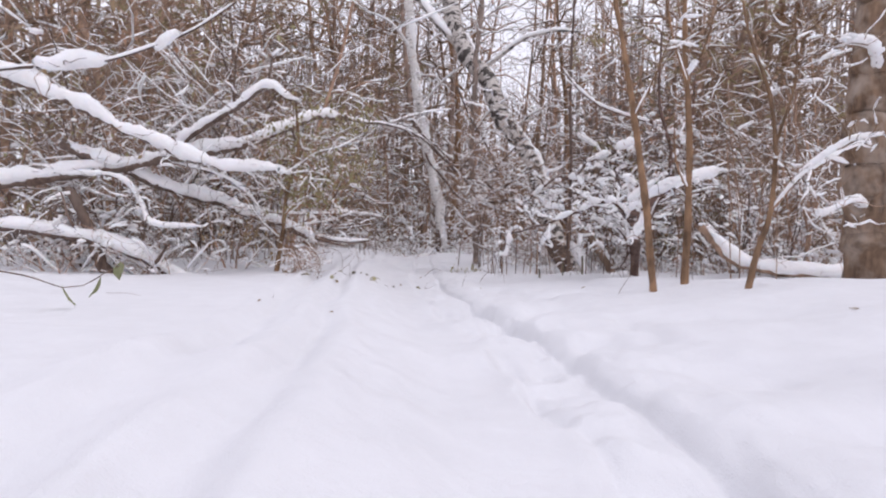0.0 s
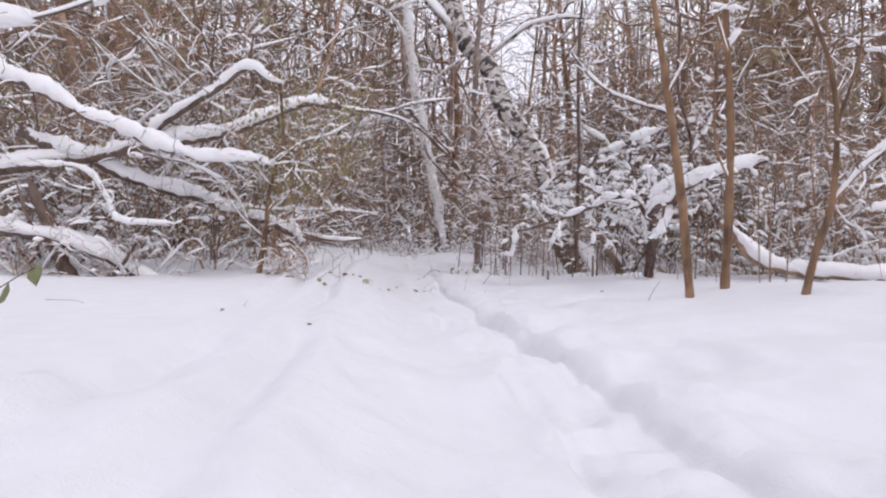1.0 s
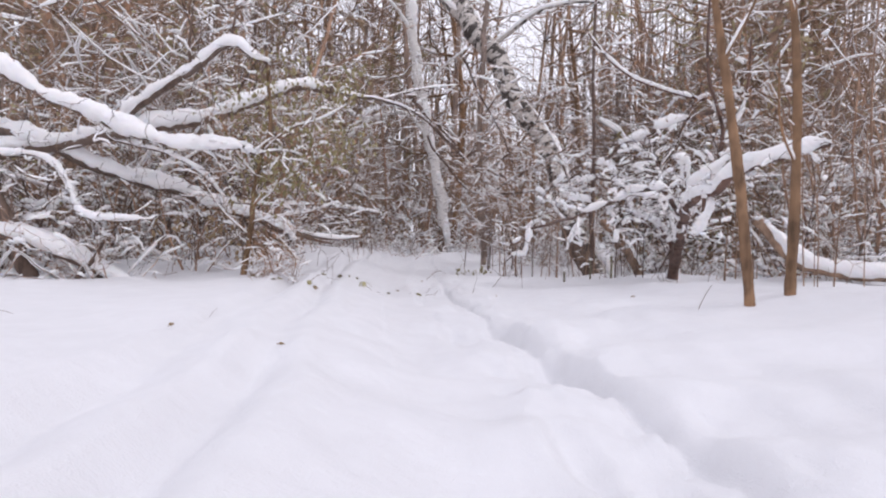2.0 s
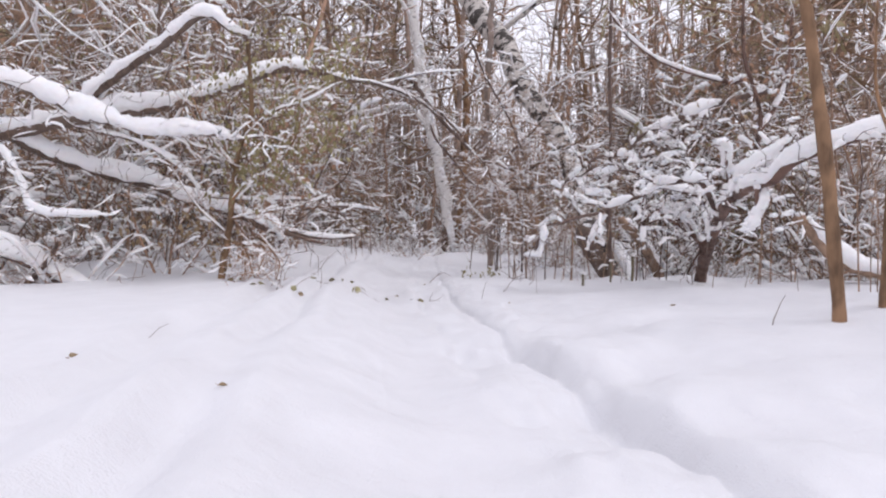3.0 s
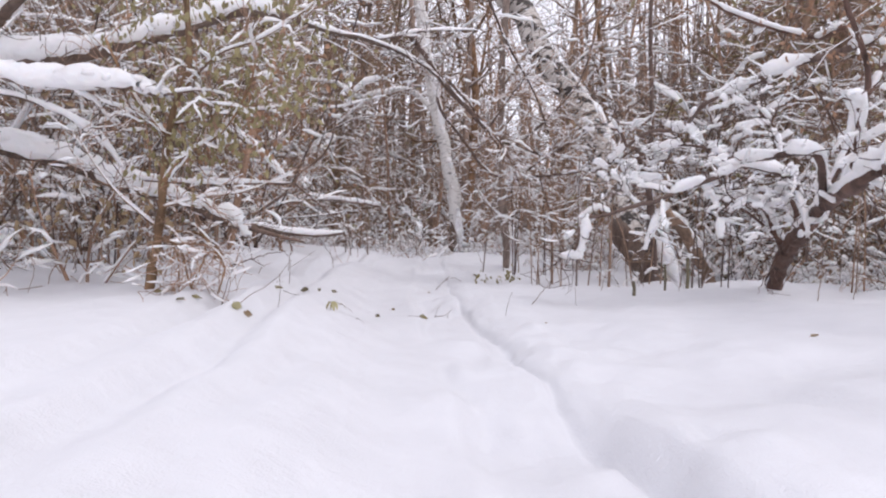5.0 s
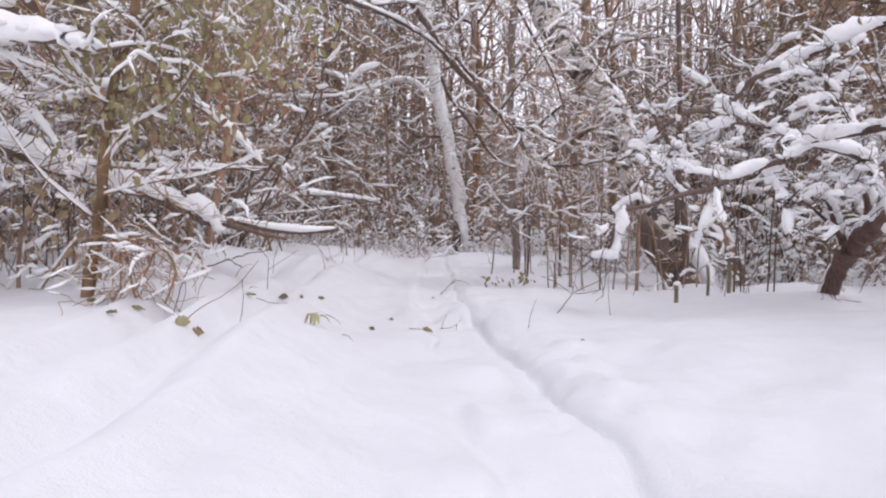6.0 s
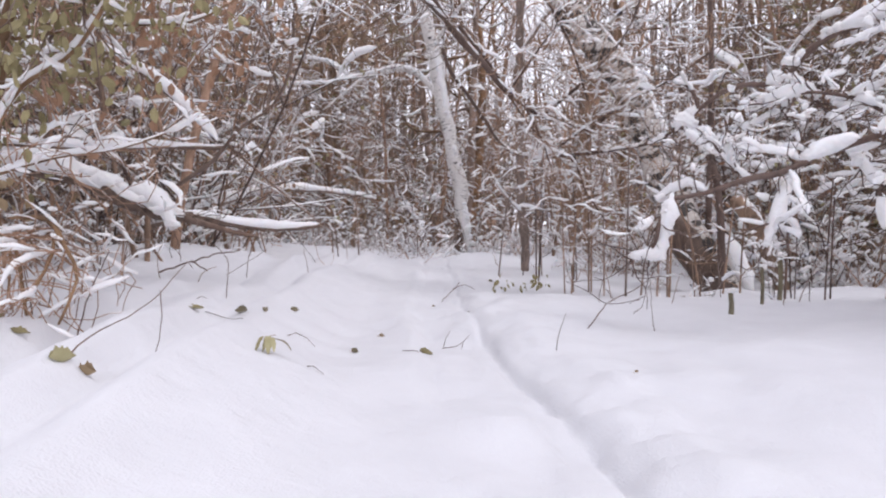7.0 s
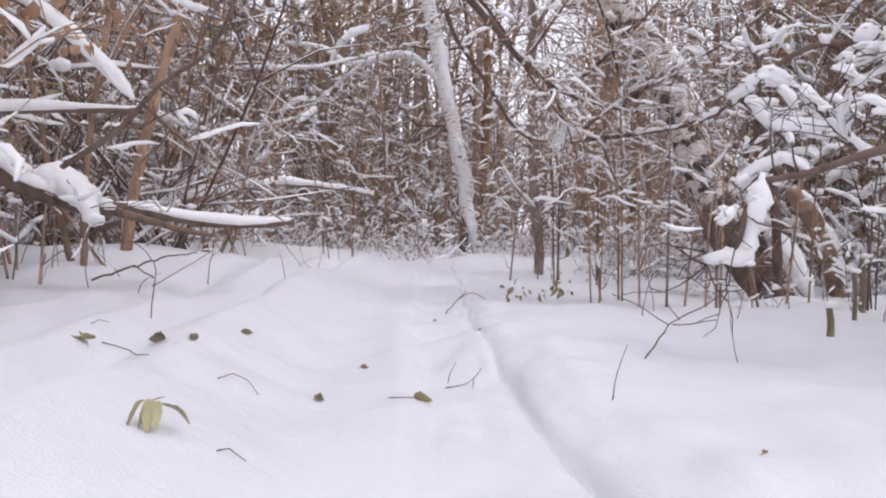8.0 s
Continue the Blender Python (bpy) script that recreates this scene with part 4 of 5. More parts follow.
# the small leafy bush at the left edge of the path
leafy = hero("leafy_bush", (-1.6, 5.57, 0.12), "small tree with a few olive dried leaves", "bush", [
    ("stem", [(-1.61, 5.57, 0.02), (-1.57, 5.57, 0.3), (-1.54, 5.56, 0.5), (-1.53, 5.55, 0.65), (-1.47, 5.55, 0.99), (-1.39, 5.55, 1.25), (-1.42, 5.5, 1.8)], 0.024, 0.01, 0.0, 0.0, 1),
    ("branch", [(-1.53, 5.55, 0.62), (-1.4, 5.5, 0.75), (-1.2, 5.45, 0.85), (-1.05, 5.4, 1.05), (-1.0, 5.4, 1.3)], 0.01, 0.004, 0.006, 0.012, 1.5),
    ("branch", [(-1.5, 5.55, 0.85), (-1.65, 5.5, 1.05), (-1.75, 5.45, 1.3)], 0.01, 0.004, 0.006, 0.012, 1.5),
    ("branch", [(-1.45, 5.55, 1.05), (-1.2, 5.4, 1.2), (-0.95, 5.3, 1.25), (-0.75, 5.25, 1.35)], 0.009, 0.004, 0.006, 0.012, 1.5),
    ("branch", [(-1.54, 5.56, 0.5), (-1.3, 5.5, 0.55), (-1.1, 5.5, 0.58), (-0.95, 5.55, 0.65)], 0.008, 0.003, 0.006, 0.012, 1.5),
    ("branch", [(-1.56, 5.57, 0.35), (-1.42, 5.5, 0.3), (-1.35, 5.45, 0.15), (-1.3, 5.4, 0.08)], 0.007, 0.004, 0.0, 0.0, 1),
    ("branch", [(-1.48, 5.56, 0.38), (-1.32, 5.5, 0.37), (-1.21, 5.42, 0.29), (-1.14, 5.36, 0.21), (-1.15, 5.3, 0.1)], 0.008, 0.003, 0.0, 0.0, 1),
    ("branch", [(-1.49, 5.56, 0.31), (-1.29, 5.48, 0.32), (-1.27, 5.42, 0.23), (-1.3, 5.38, 0.14)], 0.006, 0.003, 0.0, 0.0, 1),
    ("branch", [(-1.52, 5.57, 0.36), (-1.43, 5.5, 0.27), (-1.39, 5.44, 0.14)], 0.005, 0.003, 0.0, 0.0, 1),
    ("branch", [(-1.5, 5.55, 0.9), (-1.3, 5.7, 1.0), (-1.05, 5.8, 1.05), (-0.9, 5.85, 1.15)], 0.009, 0.004, 0.004, 0.01, 2),
    ("branch", [(-1.56, 5.57, 0.4), (-1.75, 5.5, 0.6), (-1.9, 5.45, 0.85)], 0.008, 0.003, 0.004, 0.01, 1.5),
], OCHRE, 61, twigs=13, twig_len=0.3, twig_r=0.003, snow_twigs=0.8, twig_mat=TWIG)
with_leaves(leafy, [(-1.4, 5.5, 0.95), (-1.1, 5.42, 1.05), (-0.85, 5.3, 1.18), (-1.6, 5.5, 1.1), (-1.2, 5.4, 1.35), (-0.8, 5.28, 1.45), (-1.45, 5.5, 1.45), (-1.7, 5.5, 1.4), (-1.3, 5.4, 1.65), (-1.0, 5.35, 1.6), (-1.5, 5.5, 0.75), (-1.25, 5.45, 0.8), (-0.7, 5.3, 1.6), (-1.35, 5.45, 0.88), (-1.2, 5.4, 1.0), (-1.0, 5.35, 1.03), (-0.85, 5.3, 1.0), (-0.7, 5.3, 1.08), (-1.1, 5.4, 0.84)], 60, 62, OLIVE, (0.022, 0.048), 0.1)
with_leaves(leafy, [(-1.7, 5.6, 0.3), (-1.45, 5.55, 0.35), (-1.6, 5.5, 0.22)], 8, 63, DRYLEAF, (0.02, 0.05), 0.06, "withered_foliage")
with_leaves(leafy, [(-1.28, 5.72, 0.98), (-1.05, 5.8, 0.95), (-1.2, 5.7, 0.86), (-0.93, 5.85, 1.08), (-1.15, 5.78, 1.1), (-1.35, 5.7, 0.9)], 40, 72, RUST, (0.025, 0.05), 0.12, "rusty_foliage")
with_leaves(bent, [(2.6, 6.5, 1.5), (2.75, 6.5, 1.9), (2.2, 6.6, 1.9), (2.0, 6.9, 2.1), (1.7, 7.0, 2.25), (2.5, 6.5, 1.7), (2.3, 6.5, 2.0), (2.7, 6.5, 2.1), (2.45, 6.6, 2.4)], 45, 64, RUST, (0.025, 0.055), 0.2)

hero("near_branch", (-2.4, 3.0, 1.2), "thin dark bare branch with lumps of snow", "branch", [
    ("limb", [(-2.9, 3.0, 1.2), (-2.19, 3.0, 1.28), (-1.92, 3.0, 1.29), (-1.71, 3.0, 1.33), (-1.5, 3.0, 1.4), (-1.29, 3.0, 1.49), (-1.08, 3.0, 1.63)], 0.012, 0.005, 0.004, 0.01, 1),
    ("branch", [(-1.45, 3.0, 1.42), (-1.25, 3.0, 1.2), (-1.0, 3.0, 1.0)], 0.004, 0.002, 0.0, 0.0, 0.5),
    ("branch", [(-2.12, 3.0, 1.28), (-1.95, 3.0, 1.29), (-1.76, 3.0, 1.31)], 0.006, 0.004, 0.03, 0.08, 0),
    ("branch", [(-1.49, 3.0, 1.37), (-1.43, 2.99, 1.42), (-1.36, 2.98, 1.46)], 0.006, 0.004, 0.016, 0.04, 0),
], DARK, 67, twigs=3, twig_len=0.3, snow_twigs=0.8, grand=1)

hero("snowy_bough", (1.6, 6.6, 1.1), "upper bough bearing a long thick roll of snow", "branch", [
    ("limb", [(2.6, 6.5, 1.66), (2.12, 6.6, 1.52), (1.88, 6.7, 1.41), (1.74, 6.8, 1.37), (1.66, 6.9, 1.31), (1.57, 7.0, 1.18), (1.38, 7.1, 1.18), (1.25, 7.25, 1.09), (1.17, 7.3, 1.0), (1.02, 7.4, 0.91)], 0.024, 0.009, 0.032, 0.065, 2),
    ("branch", [(1.25, 7.25, 1.09), (1.21, 7.25, 1.2), (1.15, 7.3, 1.3)], 0.012, 0.006, 0.025, 0.05, 1),
    ("branch", [(1.6, 6.98, 1.2), (1.66, 6.8, 1.02), (1.72, 6.7, 0.86)], 0.01, 0.005, 0.025, 0.05, 1.5),
    ("branch", [(1.17, 7.3, 1.0), (1.28, 7.25, 0.86), (1.34, 7.2, 0.78)], 0.01, 0.005, 0.022, 0.045, 1.5),
    ("branch", [(2.0, 6.65, 1.46), (1.95, 6.6, 1.25), (1.98, 6.5, 1.0), (1.92, 6.4, 0.8)], 0.012, 0.006, 0.01, 0.03, 2),
], DARK, 68, twigs=8, twig_len=0.26, snow_twigs=1.6, steep=0.93, gaps=0.2, step=0.032)

rusty = hero("rusty_bush", (-1.95, 7.2, 0.1), "tall thin bush with rust-brown dried leaves", "bush", [
    ("stem", [(-1.95, 7.2, 0.0), (-1.9, 7.15, 0.7), (-1.75, 7.1, 1.4), (-1.6, 7.0, 2.2)], 0.018, 0.007, 0, 0, 2),
    ("stem", [(-2.0, 7.25, 0.0), (-2.15, 7.2, 0.8), (-2.2, 7.1, 1.6), (-2.15, 7.0, 2.4)], 0.016, 0.007, 0, 0, 2),
    ("branch", [(-1.85, 7.15, 1.0), (-1.5, 6.9, 1.3), (-1.2, 6.8, 1.5)], 0.009, 0.004, 0.005, 0.012, 2),
    ("branch", [(-1.77, 7.1, 1.35), (-1.5, 6.6, 1.5), (-1.2, 6.2, 1.5), (-0.95, 6.1, 1.6)], 0.01, 0.004, 0.004, 0.01, 3),
    ("branch", [(-2.2, 7.1, 1.5), (-1.95, 6.6, 1.5), (-1.7, 6.25, 1.55), (-1.5, 6.1, 1.4)], 0.01, 0.004, 0.004, 0.01, 3),
], BARK, 69, twigs=8, twig_len=0.4, snow_twigs=0.7)
with_leaves(rusty, [(-1.5, 6.2, 1.45), (-1.2, 6.15, 1.42), (-1.7, 6.3, 1.55), (-1.35, 6.3, 1.6), (-1.95, 6.5, 1.5), (-1.1, 6.25, 1.65), (-0.95, 6.15, 1.55), (-1.65, 6.25, 1.35)], 34, 75, OLIVE, (0.022, 0.045), 0.11, "olive_foliage")
with_leaves(rusty, [(-1.75, 7.1, 1.5), (-1.5, 6.95, 1.4), (-2.1, 7.1, 1.5), (-1.6, 7.0, 1.9), (-2.2, 7.1, 1.9), (-1.3, 6.85, 1.5)], 40, 71, RUST, (0.03, 0.06), 0.16)

withered = hero("withered_bush", (-2.1, 5.85, 0.1), "low bush with dark withered hanging leaves", "bush", [
    ("stem", [(-2.1, 5.85, 0.0), (-2.05, 5.82, 0.35), (-1.9, 5.8, 0.62)], 0.01, 0.004, 0.004, 0.01, 2),
    ("stem", [(-2.15, 5.85, 0.0), (-2.3, 5.8, 0.4), (-2.35, 5.75, 0.7)], 0.01, 0.004, 0.004, 0.01, 2),
    ("stem", [(-2.08, 5.88, 0.0), (-1.85, 5.85, 0.3), (-1.7, 5.82, 0.42)], 0.009, 0.004, 0.006, 0.014, 2),
], TWIG, 73, twigs=7, twig_len=0.3, snow_twigs=1.3)
with_leaves(withered, [(-2.0, 5.82, 0.45), (-1.8, 5.82, 0.42), (-2.3, 5.78, 0.5), (-1.95, 5.8, 0.6), (-2.2, 5.8, 0.35)], 16, 74, DRYLEAF, (0.03, 0.065), 0.09)

# the low twig with two green leaves at the left foreground
low = hero("low_twig", (-1.66, 2.49, 0.16), "thin low twig with withered green leaves over snow", "twig", [
    ("stem", [(-2.14, 2.49, 0.28), (-1.91, 2.49, 0.26), (-1.76, 2.49, 0.23), (-1.64, 2.49, 0.19), (-1.55, 2.49, 0.2), (-1.45, 2.49, 0.26), (-1.39, 2.49, 0.29)], 0.004, 0.002, 0.0, 0.0, 0.6),
], WET, 65, twigs=5, twig_len=0.14, twig_r=0.002, snow_twigs=0, grand=1)
with_leaves(low, [(-1.45, 2.45, 0.25), (-1.39, 2.49, 0.3), (-1.64, 2.49, 0.2)], 1, 66, GREENLEAF, (0.09, 0.11), 0.006)

# ---- small things lying on the snow ----
def ground_leaf(x, y, size, turn, curl, mat, label, seed):
    """A dry curled leaf with its stalk, resting on the snow."""
    rng = np.random.default_rng(seed)
    ob = base("fallen_leaf", (x, y, gz(x, y) + 0.004), label, "leaf", "leaves fallen on the snow")
    n, k = 9, 6
    v, f = [], []
    for i in range(n + 1):
        u = i / n
        half = 0.34 * math.sin(math.pi * min(1, u * 0.97 + 0.03) ** 0.8) * (1 + 0.14 * math.sin(i * 2.6))
        for j in range(k + 1):
            s = j / k * 2 - 1
            z = curl * (s * s * half * 1.6 + 0.35 * (u - 0.5) ** 2 * 2) + 0.03 * math.sin(7 * u + 3 * s + seed) + 0.02
            v.append((size * (u - 0.5), size * half * s * (1 - 0.45 * curl * abs(s)), size * z))
    for i in range(n):
        for j in range(k):
            a = i * (k + 1) + j
            f.append((a, a + 1, a + k + 2, a + k + 1))
    part("blade", mesh_from("blade", v, f, mat), ob)
    p, q = offshoot(rng, (-0.5 * size, 0, 0.02 * size), (-1, 0.3, 0.25), size * 0.4, 0.0016, 0.3, 0, size * 0.1)
    m = Mesh()
    m.tube(p, q, 4)
    part("stalk", m.build("stalk", TWIG), ob)
    ob.rotation_euler = (0.1 * rng.normal(), 0.1 * rng.normal(), radians(turn))
    ob.location.z -= 0.003


for i, (x, y, size, turn, curl, mat, label) in enumerate([
    (-1.033, 5.806, 0.075, 10, 0.4, OLIVE, "flat dark olive leaf on the snow"),
    (-0.913, 5.921, 0.06, 165, 0.9, SEPIA, "small crumpled brown leaf on the snow"),
    (-0.839, 5.963, 0.042, 80, 0.9, SEPIA, "small crumpled brown leaf on the snow"),
    (-0.822, 6.283, 0.052, 40, 0.7, SEPIA, "small square brown leaf on the snow"),
    (-0.455, 6.304, 0.032, 0, 0.8, DRYLEAF, "tiny dark dry leaf on the snow"),
    (-0.498, 5.892, 0.042, -40, 0.8, SEPIA, "small curled brown leaf on the path"),
    (-0.25, 5.95, 0.058, 15, 0.8, OLIVE, "curled leaf caught on a twig on the path"),
    (0.13, 8.4, 0.05, 30, 0.8, SEPIA, "small brown leaf beside the path"),
    (0.365, 5.49, 0.018, 30, 0.8, DRYLEAF, "tiny dark leaf scrap on smooth snow"),
    (-0.965, 5.05, 0.065, 65, 1.0, PALELEAF, "withered olive leaf at the foot of a stalk"),
    (-0.93, 5.08, 0.055, -15, 1.0, DRYLEAF, "withered brown leaf at the foot of a stalk"),
    (-0.945, 2.99, 0.024, 60, 0.9, DRYLEAF, "tiny dark leaf scrap on smooth snow"),
    (-0.556, 2.91, 0.024, 5, 0.5, DRYLEAF, "narrow brown leaf scrap on the snow"),
    (1.15, 4.7, 0.034, 5, 0.5, DRYLEAF, "narrow brown leaf scrap on the snow"),
    (1.72, 2.4, 0.04, 0, 0.3, DRYLEAF, "flat grey-brown leaf scrap on the snow"),
    (-1.47, 5.4, 0.05, 20, 0.6, OLIVE, "olive leaf beside a bush on the snow"),
    (-1.44, 5.47, 0.05, 150, 0.6, DRYLEAF, "brown leaf beside a bush on the snow"),
    (-1.24, 5.29, 0.06, 5, 0.5, OLIVE, "olive leaf beside a bush on the snow"),
    (-1.24, 5.13, 0.05, 170, 0.5, SEPIA, "flat sepia leaf beside a bush on the snow"),
    (-0.27, 7.2, 0.03, 50, 0.6, DRYLEAF, "tiny dark dry leaf on the snow"),
    (-0.07, 6.9, 0.03, 120, 0.6, SEPIA, "tiny dark dry leaf on the snow"),
]):
    ground_leaf(x, y, size * 0.85, turn, curl, mat, label, 300 + i)


def leaf_spray(x, y, label):
    """Long leaves that arch down onto the snow from one broken stalk."""
    ob = base("leaf_spray", (x, y, gz(x, y)), label, "leaf", "leaves fallen on the snow")
    for i, (bx, ax, ay, wide, mat) in enumerate([(-0.012, -0.02, -0.025, 0.008, OLIVE), (-0.004, 0.012, -0.034, 0.009, PALELEAF), (-0.008, 0.0, -0.028, 0.005, OLIVE), (0.008, 0.016, -0.036, 0.007, PALELEAF), (0.012, 0.048, -0.004, 0.007, SEPIA)]):
        n, v, f = 9, [], []
        side = np.array((-ay, ax, 0.0)) / math.hypot(ax, ay)
        for k in range(n + 1):
            u = k / n
            mid = np.array((bx + ax * u, ay * u, 0.036 * (1 - u ** 1.7) + 0.003 + 0.004 * math.sin(5 * u + i)))
            half = wide * math.sin(math.pi * (0.06 + 0.9 * u)) ** 0.7 * (1 + 0.12 * math.sin(k * 2.3 + i))
            for g in (-1, 0, 1):
                v.append(tuple(mid + side * half * g + UP * (0.35 * half * abs(g))))
        for k in range(n):
            for g in range(2):
                a = 3 * k + g
                f.append((a, a + 1, a + 4, a + 3))
        part("blade", mesh_from("blade", v, f, mat), ob)
    m = Mesh()
    p, q = offshoot(np.random.default_rng(77), (-0.016, 0.004, 0.035), (1, 0.1, 0.1), 0.032, 0.002, 0.2, 0, 0.01)
    m.tube(p, q, 5)
    part("stalk", m.build("stalk", TWIG), ob)


leaf_spray(-0.64, 5.39, "drooping spray of long olive leaves on the snow")


def stick(name, pts, r, label, seed, forks=(), category="twig", mat=WET, group="twigs on the snow"):
    """A thin stick with its forks; heights are given above the snow."""
    rng = np.random.default_rng(seed)
    world = [np.array((x, y, gz(x, y) + z)) for x, y, z in pts]
    o = world[0].copy()
    ob = base(name, tuple(o), label, category, group)
    for i, line in enumerate([world] + [[np.array((x, y, gz(x, y) + z)) for x, y, z in g] for g in forks]):
        p = smooth_line(np.array(line) - o, 0.025)
        p = p + rng.normal(size=p.shape) * r * 0.4
        m = Mesh()
        m.tube(p, taper(len(p), r * (0.62 if i == 0 else 0.45), r * 0.33), 5, 0.1, rng)
        part("stem" if i == 0 else "side_shoot", m.build("stem", mat), ob)


stick("fallen_twig", [(-0.33, 5.907, 0.004), (-0.29, 5.92, 0.005), (-0.25, 5.95, 0.007)], 0.0025, "thin brown twig lying on the path", 401)
stick("fallen_twig", [(-0.716, 5.813, 0.004), (-0.697, 5.855, 0.012), (-0.661, 5.859, 0.01), (-0.624, 5.822, 0.0)], 0.0022, "thin arched twig half sunk in snow", 402)
stick("fallen_twig", [(-0.539, 5.389, 0.004), (-0.526, 5.405, 0.009), (-0.499, 5.413, 0.003)], 0.0022, "short thin twig lying on the snow", 403)
stick("fallen_twig", [(-1.017, 5.858, 0.003), (-0.97, 5.88, 0.008), (-0.9, 5.8, 0.006), (-0.85, 5.762, 0.002)], 0.0024, "short bent twig lying on the snow", 404)
stick("fallen_twig", [(-1.06, 5.881, 0.0), (-1.05, 5.9, 0.02), (-1.03, 5.91, 0.034)], 0.002, "short twig sticking out of the snow", 405)
stick("fallen_twig", [(-0.23, 7.5, 0.01), (-0.16, 7.62, 0.05), (-0.09, 7.75, 0.06), (-0.02, 7.6, 0.02)], 0.005, "crooked forked stick beside the rut", 406, [[(-0.16, 7.62, 0.05), (-0.12, 7.65, 0.1)]])
stick("fallen_twig", [(-0.196, 6.138, 0.005), (-0.14, 6.18, 0.015), (-0.113, 6.2, 0.03), (-0.09, 6.22, 0.06)], 0.003, "dark forked twig lying on the path", 407, [[(-0.116, 6.198, 0.028), (-0.118, 6.19, 0.0)]])
stick("standing_twig", [(-0.194, 6.248, -0.01), (-0.185, 6.25, 0.03), (-0.165, 6.25, 0.065)], 0.0025, "short twig standing upright in the snow", 408)
stick("standing_twig", [(0.199, 5.858, -0.02), (0.215, 5.86, 0.06), (0.235, 5.86, 0.12)], 0.0026, "thin twig standing upright in smooth snow", 409)
stick("standing_twig", [(0.39, 6.23, -0.01), (0.48, 6.27, 0.088), (0.56, 6.3, 0.137), (0.64, 6.33, 0.182), (0.71, 6.36, 0.246)], 0.0045, "long forked twig leaning out of the snow", 410, [[(0.48, 6.27, 0.088), (0.44, 6.32, 0.106), (0.39, 6.36, 0.132), (0.34, 6.4, 0.15)], [(0.49, 6.27, 0.089), (0.54, 6.25, 0.108), (0.6, 6.22, 0.126)], [(0.52, 6.28, 0.112), (0.5, 6.3, 0.129), (0.49, 6.32, 0.149)]])
stick("standing_twig", [(0.66, 6.2, -0.02), (0.66, 6.25, 0.08), (0.67, 6.3, 0.22)], 0.0026, "thin twig arching down into the snow", 414)
stick("standing_twig", [(-1.08, 6.19, -0.02), (-1.075, 6.2, 0.07), (-1.1, 6.25, 0.14), (-1.19, 6.3, 0.2), (-1.3, 6.35, 0.22)], 0.0032, "bent forked twig standing in the snow", 415, [[(-1.08, 6.2, 0.09), (-1.0, 6.3, 0.18), (-0.96, 6.34, 0.2)]])
stick("fallen_twig", [(-1.98, 3.4, 0.004), (-1.86, 3.42, 0.014), (-1.78, 3.4, 0.003)], 0.0022, "short thin twig lying on the snow", 416)
stick("fallen_twig", [(-1.75, 6.95, 0.01), (-1.55, 7.05, 0.1), (-1.38, 7.15, 0.2)], 0.009, "thick dead stick leaning out of the snow", 417, [[(-1.6, 7.02, 0.08), (-1.5, 7.0, 0.04)]])


def capped_post(x, y, height, r, label, seed):
    """A short cut stub with a cushion of snow on its top."""
    rng = np.random.default_rng(seed)
    ob = base("stub", (x, y, gz(x, y)), label, "stump", "cut stubs in the snow")
    m = Mesh()
    p = smooth_line([(0, 0, -0.05), (0.004, 0, height * 0.5), (0, 0.004, height)], 0.03)
    m.tube(p, taper(len(p), r * 1.15, r), 9, 0.08, rng)
    part("stem", m.build("stem", MOSSY), ob)
    m = Mesh()
    clump(m, (0.004, 0, height + r * 0.9), r * 2.0, rng)
    clump(m, (r * 1.2, 0, height + r * 1.2), r * 1.6, rng)
    part("snow_cap", m.build("snow_cap", CLUMP), ob, "rounded cap of fresh snow")


capped_post(1.08, 6.46, 0.095, 0.01, "short cut stub capped with snow", 480)
capped_post(1.42, 6.85, 0.19, 0.008, "thin greenish stub capped with snow", 481)
capped_post(1.76, 7.3, 0.26, 0.012, "low broken stub capped with snow", 482)
stick("dry_stalk", [(-0.98, 5.07, -0.02), (-0.95, 5.12, 0.06), (-0.86, 5.2, 0.13), (-0.8, 5.24, 0.17)], 0.003, "bent dry weed stalk in the snow", 411, [[(-0.84, 5.21, 0.14), (-0.835, 5.2, 0.05), (-0.84, 5.18, -0.02)]], "weed")
stick("fallen_twig", [(-1.028, 3.5, 0.003), (-1.06, 3.63, 0.008), (-1.096, 3.77, 0.012)], 0.0015, "thin straight grass stem lying on snow", 412)
stick("standing_twig", [(1.14, 3.75, -0.01), (1.19, 3.8, 0.05), (1.24, 3.84, 0.09)], 0.003, "thin twig leaning out of the snow", 413)
